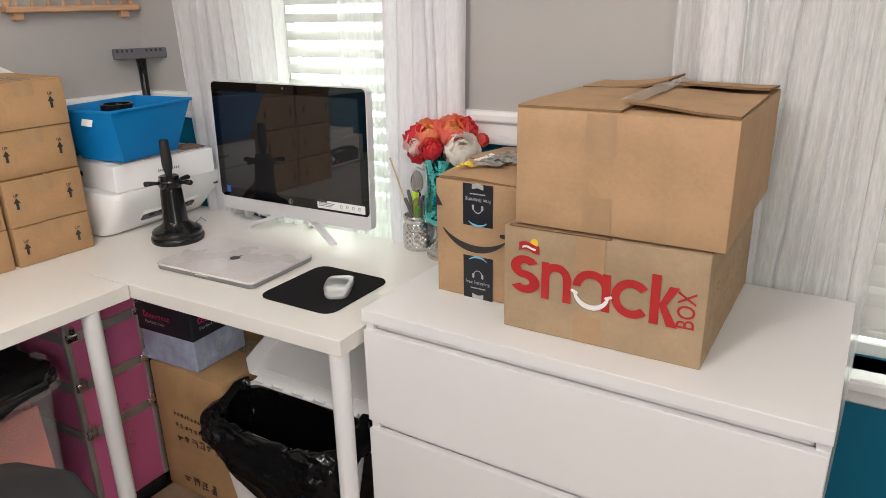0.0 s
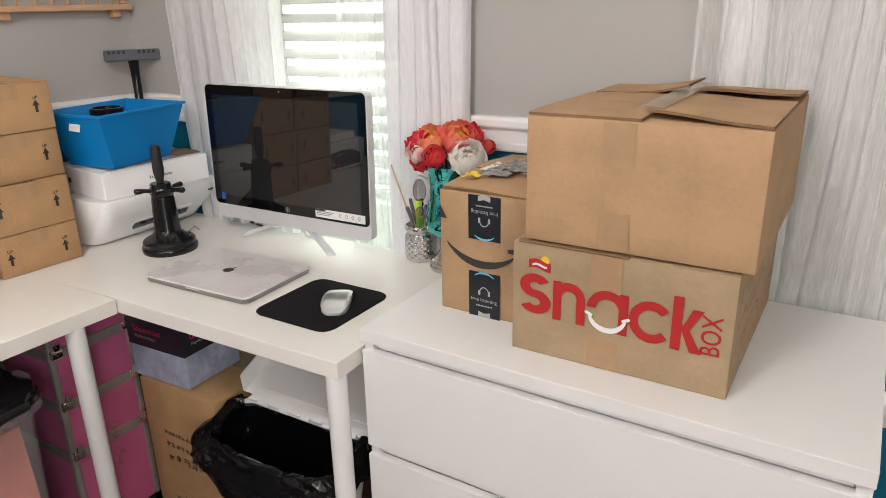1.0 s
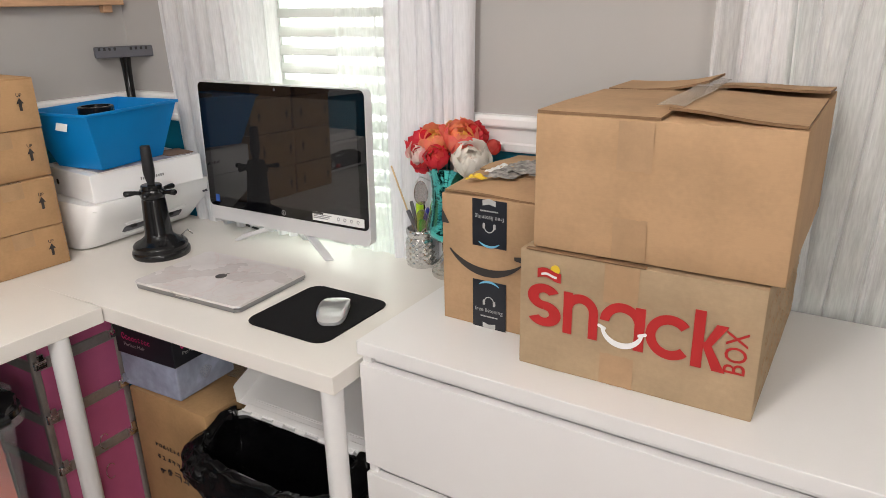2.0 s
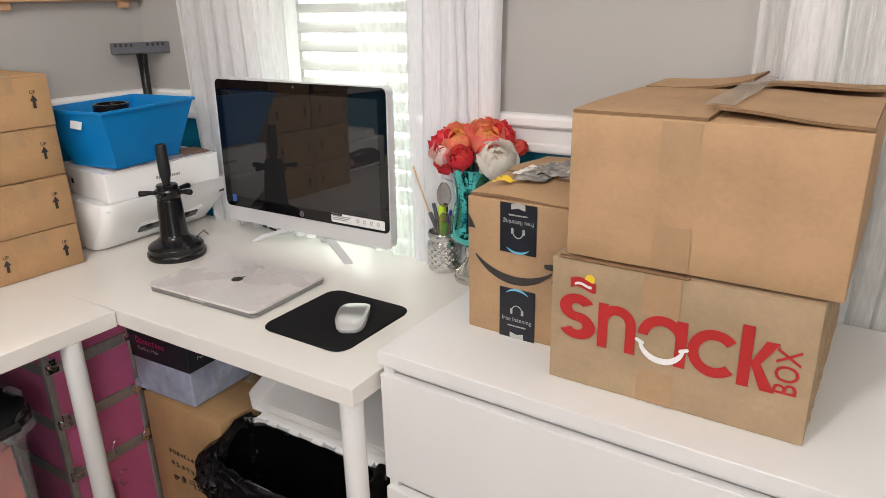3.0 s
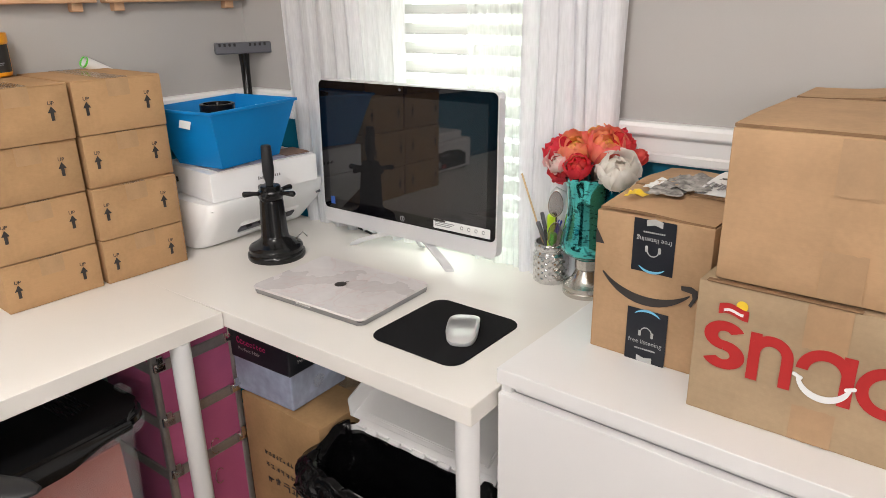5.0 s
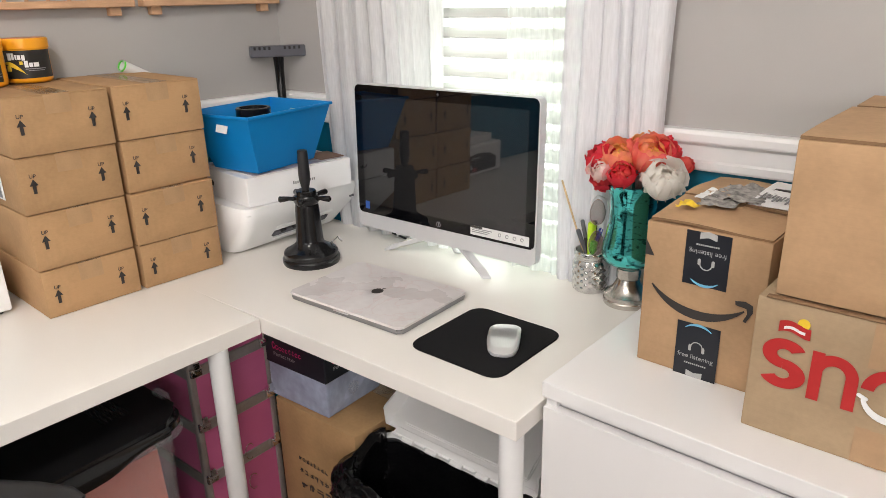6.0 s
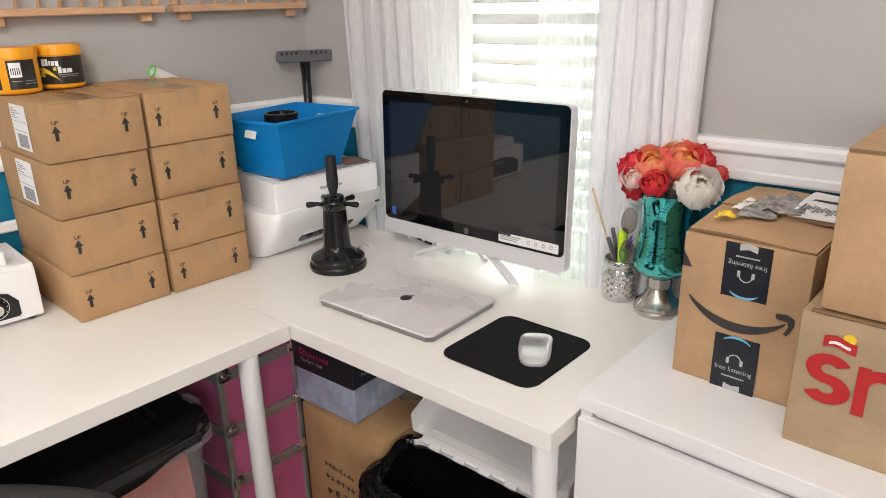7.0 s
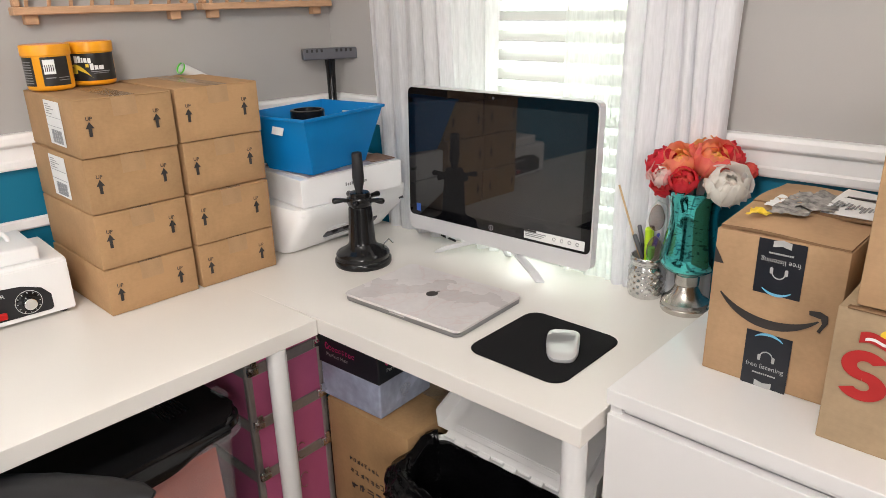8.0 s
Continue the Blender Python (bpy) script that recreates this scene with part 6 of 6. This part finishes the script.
def lid_skirt(x, lean):
    """A side wall of the lid: chamfered at the hinge, leaning a little outwards."""
    pts = [(0.0, 0.0), (LID_D, 0.0), (LID_D, 0.04), (0.018, 0.04), (0.012, 0.038), (-0.002, 0.002)]
    bm = bmesh.new()
    a = [bm.verts.new((x + lean * z, y, z)) for y, z in pts]
    b = [bm.verts.new((x + lean * z + (0.004 if lean < 0 else -0.004), y, z)) for y, z in pts]
    n = len(pts)
    bm.faces.new(a)
    bm.faces.new(b[::-1])
    for i in range(n):
        bm.faces.new((a[i], b[i], b[(i + 1) % n], a[(i + 1) % n]))
    part("lid_edge", bm, M_WPLAST, ld)


lid_skirt(LID_L, -0.08)
lid_skirt(LID_R, 0.08)
part("lid_edge", boxed(LID_L, LID_R, LID_D - 0.004, LID_D, -0.001, 0.032, bev=0.001), M_WPLAST, ld)
part("hinge_strip", boxed(LID_L + 0.03, LID_R, -0.012, 0.004, -0.003, 0.004, bev=0.001), M_WPLAST, ld)
for k in range(11):
    low = -0.021 if k % 2 else -0.016
    part("hinge_knuckle", boxed(-0.158 + 0.0315 * k, -0.130 + 0.0315 * k, low, -0.011, -0.003, 0.003, bev=0.001), M_WPLAST, ld)

lin = bmesh.new()


def liner(u, v):
    """From deep inside the bin, up over the rim and a hand's width down the outside, crumpled."""
    a = 2 * math.pi * u
    cx = math.copysign(abs(math.cos(a)) ** 0.4, math.cos(a))
    cy = math.copysign(abs(math.sin(a)) ** 0.4, math.sin(a))
    front, side = max(0, -cy), max(0, -cx)
    if v < 0.45:
        g = v / 0.45
        k, z, off = 0.68 + 0.28 * g, 0.16 + 0.285 * g, -0.006
    elif v < 0.6:
        g = (v - 0.45) / 0.15
        k, z, off = 0.96 + 0.05 * g, 0.445 + 0.016 * math.sin(math.pi * (0.1 + 0.8 * g)), -0.006 + 0.014 * g
    else:
        g = (v - 0.6) / 0.4
        hang = 0.055 + front * 0.1 * (cx + 1) + 0.012 * math.sin(7 * a)
        k, z, off = 1.01 - 0.55 * hang * g, 0.45 - hang * g, 0.008 + 0.022 * math.sin(math.pi * min(1, g * 1.05)) ** 0.8 * (0.6 + 0.4 * front) + 0.004 * g
    p = Vector((BWx / 2 * k * cx + off * cx, BWy / 2 * k * cy + off * cy, z))
    outer = 1 if v > 0.5 else 0
    amp = 0.005 if v < 0.45 else 0.008
    q = Vector((p.x + 0.5 * p.z, p.y, p.z * 1.4)) * 20
    n1 = Vector((noise.noise(q), noise.noise(q + Vector((7, 3, 1))), noise.noise(q + Vector((1, 9, 4)))))
    n2 = Vector((noise.noise(q * 2.6), noise.noise(q * 2.6 + Vector((7, 3, 1))), noise.noise(q * 2.6 + Vector((1, 9, 4)))))
    n3 = abs(noise.noise(q * 3.7 + Vector((3, 8, 2)))) - 0.3
    p += amp * n1 + amp * 0.6 * n2 + Vector((cx, cy, 0.4)) * amp * 0.5 * n3
    p += Vector((0.012 * side * front, -0.010 * front * outer, 0.0))
    p.z += 0.016 * cy - 0.012 * front * max(0.0, 1 - (p.x / 0.16) ** 2) * (1 if v > 0.4 else 0)
    if cy > 0.75:
        p.y = min(p.y, BWy / 2 + 0.006)
        p.z = min(p.z, 0.446)
    if cx > 0.6 and outer:
        p.x = min(p.x, 0.205)
    return p


grid(lin, liner, 220, 84, wrap=True)
lnr = part("bin_liner", lin, M_BAG, smooth=60)
lnr.matrix_world = pose(BX, BY, 0, 0, 0, 1)
tagged(lnr, "crumpled shiny black bin liner hanging over the waste bin", "bin liner")
for k, (x, y, z) in enumerate(((1.0, -0.50, 0.305), (1.045, -0.485, 0.308), (1.02, -0.475, 0.30))):
    bm = bmesh.new()
    bmesh.ops.create_icosphere(bm, subdivisions=2, radius=0.02)
    for v in bm.verts:
        v.co *= 1 + 0.5 * noise.noise(v.co * 60 + Vector((k, 0, 0)))
    o = part("crumpled_paper", bm, M_PAPER)
    o.matrix_world = pose(x, y, z)
    tagged(o, "crumpled white paper in the black liner", "paper")
bm = bmesh.new()
grid(bm, lambda u, v: (0.945 + (u - 0.5) * 0.25, -0.487 + (v - 0.5) * 0.10, 0.275 + 0.02 * noise.noise(Vector((u * 5, v * 4, 2))) + 0.012 * noise.noise(Vector((u * 14, v * 12, 5)))), 24, 16)
tagged(part("rubbish_bag", bm, M_BAG, smooth=60), "crumpled black plastic inside the waste bin", "bag")

to = thing("storage_tote", "clear plastic storage tote with a black lid, half full", "storage tote", pose(0.582, -0.76, 0, 0, 0, 3))
TX, TY, TH = 0.40, 0.56, 0.58
bm = bmesh.new()
for s in (0.0, 0.003):
    a = [bm.verts.new((x * 0.9 - TX / 2, y * 0.92 - TY / 2, 0.004 + s)) for x, y in rrect(TX - 2 * s - 0.03, TY - 2 * s - 0.03, 0.04, 5)]
    b = [bm.verts.new((x - TX / 2, y - TY / 2, TH)) for x, y in rrect(TX - 2 * s - 0.03, TY - 2 * s - 0.03, 0.04, 5)]
    for i in range(len(a)):
        bm.faces.new((a[i], a[(i + 1) % len(a)], b[(i + 1) % len(a)], b[i]))
    bm.faces.new(a)
part("tub", bm, M_CLEARPL, to, "cloudy clear plastic tub", smooth=35)
bm = bmesh.new()
for o, z0, z1 in ((0.0, TH - 0.012, TH + 0.004),):
    prism(bm, rrect(TX + 0.004, TY + 0.004, 0.05, 6, -TX / 2, -TY / 2), z0, z1)
rim = part("rim", bm, M_CLEARPL, to, "clear plastic rim")
bm = bmesh.new()
prism(bm, rrect(TX, TY, 0.05, 6, -TX / 2, -TY / 2), TH + 0.004, TH + 0.026)
bmesh.ops.bevel(bm, geom=[e for e in bm.edges if e.verts[0].co.z > TH + 0.02 and e.verts[1].co.z > TH + 0.02], offset=0.009, segments=3, affect="EDGES")
lidt = part("lid", bm, M_BLACK, to, "black ribbed lid", smooth=35)
for k in range(7):
    part("rib", boxed(-TX + 0.1, -0.09, -0.07 - 0.008 * k, -0.067 - 0.008 * k, TH + 0.0255, TH + 0.0268), M_BLACKM, lidt)


def lip(u, v):
    """The lid's drooping edge on its long side, deeper past the step."""
    y = -0.045 - (TY - 0.09) * u
    step = 1 / (1 + math.exp((y + 0.13) * 70))
    return (0.0015 + 0.006 * math.sin(math.pi * v), y, TH + 0.018 - v * (0.020 + 0.022 * step))


bm = bmesh.new()
front = grid(bm, lip, 40, 5)
back = grid(bm, lambda u, v: Vector(lip(u, v)) - Vector((0.004, 0, 0)), 40, 5)
for i in range(40):
    bm.faces.new((front[i][5], front[i + 1][5], back[i + 1][5], back[i][5]))
part("lid_lip", bm, M_BLACK, lidt, smooth=50)
part("latch", boxed(-0.03, 0.014, -0.30, -0.27, TH - 0.03, TH + 0.02, bev=0.004), M_CLEARPL, to, "clear latch")
part("latch", boxed(-0.12, -0.08, -0.006, 0.012, TH - 0.02, TH + 0.032, bev=0.004), M_CLEARPL, to, "clear latch")
cd = part("coral_card", boxed(0, 0.0015, -0.19, 0.0, 0, 0.30), M_ORANGE)
cd.matrix_world = pose(0.532, -0.80, 0.215, 0, -4, 4)
tagged(cd, "sheet of coral card standing inside the tote", "card")
for name, x, y, z, s, mt, lb_ in (("folded_cloth", 0.44, -0.875, 0.32, 0.085, M_CLOTH, "crumpled dark blue-grey cloth inside the tote"), ("folded_cloth", 0.455, -0.83, 0.475, 0.05, M_CLOTHR, "crumpled pink and red cloth inside the tote"),
                                  ("folded_cloth", 0.40, -1.1, 0.25, 0.12, M_CLOTH, "crumpled dark cloth at the bottom of the tote"), ("folded_cloth", 0.40, -0.9, 0.12, 0.12, M_CLOTHR, "crumpled red cloth at the bottom of the tote")):
    bm = bmesh.new()
    bmesh.ops.create_icosphere(bm, subdivisions=4, radius=1.0)
    for v in bm.verts:
        v.co = Vector((v.co.x * s, v.co.y * s * 0.9, v.co.z * s * 1.1)) * (1 + 0.35 * noise.noise(v.co * 2.3 + Vector((x * 9, y * 5, 0))) + 0.12 * noise.noise(v.co * 7))
    o = part(name, bm, mt, smooth=180)
    o.matrix_world = pose(x, y, z)
    tagged(o, lb_, "cloth")

# ---- office chair, mostly below the view ----
ch = thing("office_chair", "black office chair with padded armrests, pushed near the desk", "office chair", pose(0.86, -1.32, 0, 0, 0, 0))


def pad(bm, cx, cy, w, l, turn, z0, z1, r=0.03):
    vs_ = prism(bm, rrect(w, l, r, 6), z0, z1, pose(cx, cy, 0, 0, 0, turn))
    return vs_


bm = bmesh.new()
pad(bm, 0, 0, 0.46, 0.44, 0, 0.42, 0.49, 0.09)
bmesh.ops.bevel(bm, geom=[e for e in bm.edges if abs(e.verts[0].co.z - e.verts[1].co.z) < 1e-6], offset=0.02, segments=3, affect="EDGES")
part("seat", bm, M_BLACKM, ch, "padded black seat", smooth=40)


def arm_pad(points, rs, z):
    bm = bmesh.new()
    tube(bm, [(x, y, z) for x, y in points], rs, 16)
    for v in bm.verts:
        v.co.z = z + (v.co.z - z) * 0.42
    return part("armrest", bm, M_BLACKM, ch, "black padded armrest", smooth=60)


arm_pad([(-0.42, 0.02), (-0.32, 0.105), (-0.22, 0.195), (-0.155, 0.25), (-0.118, 0.283), (-0.1, 0.298)], [0.03, 0.042, 0.044, 0.036, 0.024, 0.008], 0.668)
arm_pad([(0.0, 0.09), (0.06, 0.16), (0.12, 0.215), (0.19, 0.25), (0.25, 0.265)], [0.06, 0.085, 0.09, 0.075, 0.04], 0.66)
for x, y in ((-0.27, 0.14), (0.09, 0.15)):
    bm = bmesh.new()
    tube(bm, [(x, y, 0.64), (x * 0.95, y * 0.8, 0.55), (x * 0.8, y * 0.4, 0.45)], 0.016, 10)
    part("arm_post", bm, M_BLACKM, ch)
bm = bmesh.new()
lathe(bm, [(0.03, 0.08), (0.03, 0.25), (0.02, 0.26), (0.02, 0.42)], 20)
part("column", bm, M_BLACKM, ch)
for k in range(5):
    a = 2 * math.pi * k / 5 + 0.2
    bm = bmesh.new()
    tube(bm, [(0, 0, 0.1), (0.26 * math.cos(a), 0.26 * math.sin(a), 0.07)], [0.025, 0.016], 10)
    f = part("base_arm", bm, M_BLACKM, ch)
    bm = bmesh.new()
    lathe(bm, [(0.0, -0.02), (0.026, -0.018), (0.028, 0), (0.026, 0.018), (0.0, 0.02)], 16, pose(0.26 * math.cos(a), 0.26 * math.sin(a), 0.029, 90, 0, math.degrees(a)))
    part("castor", bm, M_BLACKM, f)
part("backrest", boxed(-0.2, 0.2, -0.27, -0.22, 0.5, 0.98, bev=0.02, seg=3), M_BLACKM, ch, "padded black backrest")
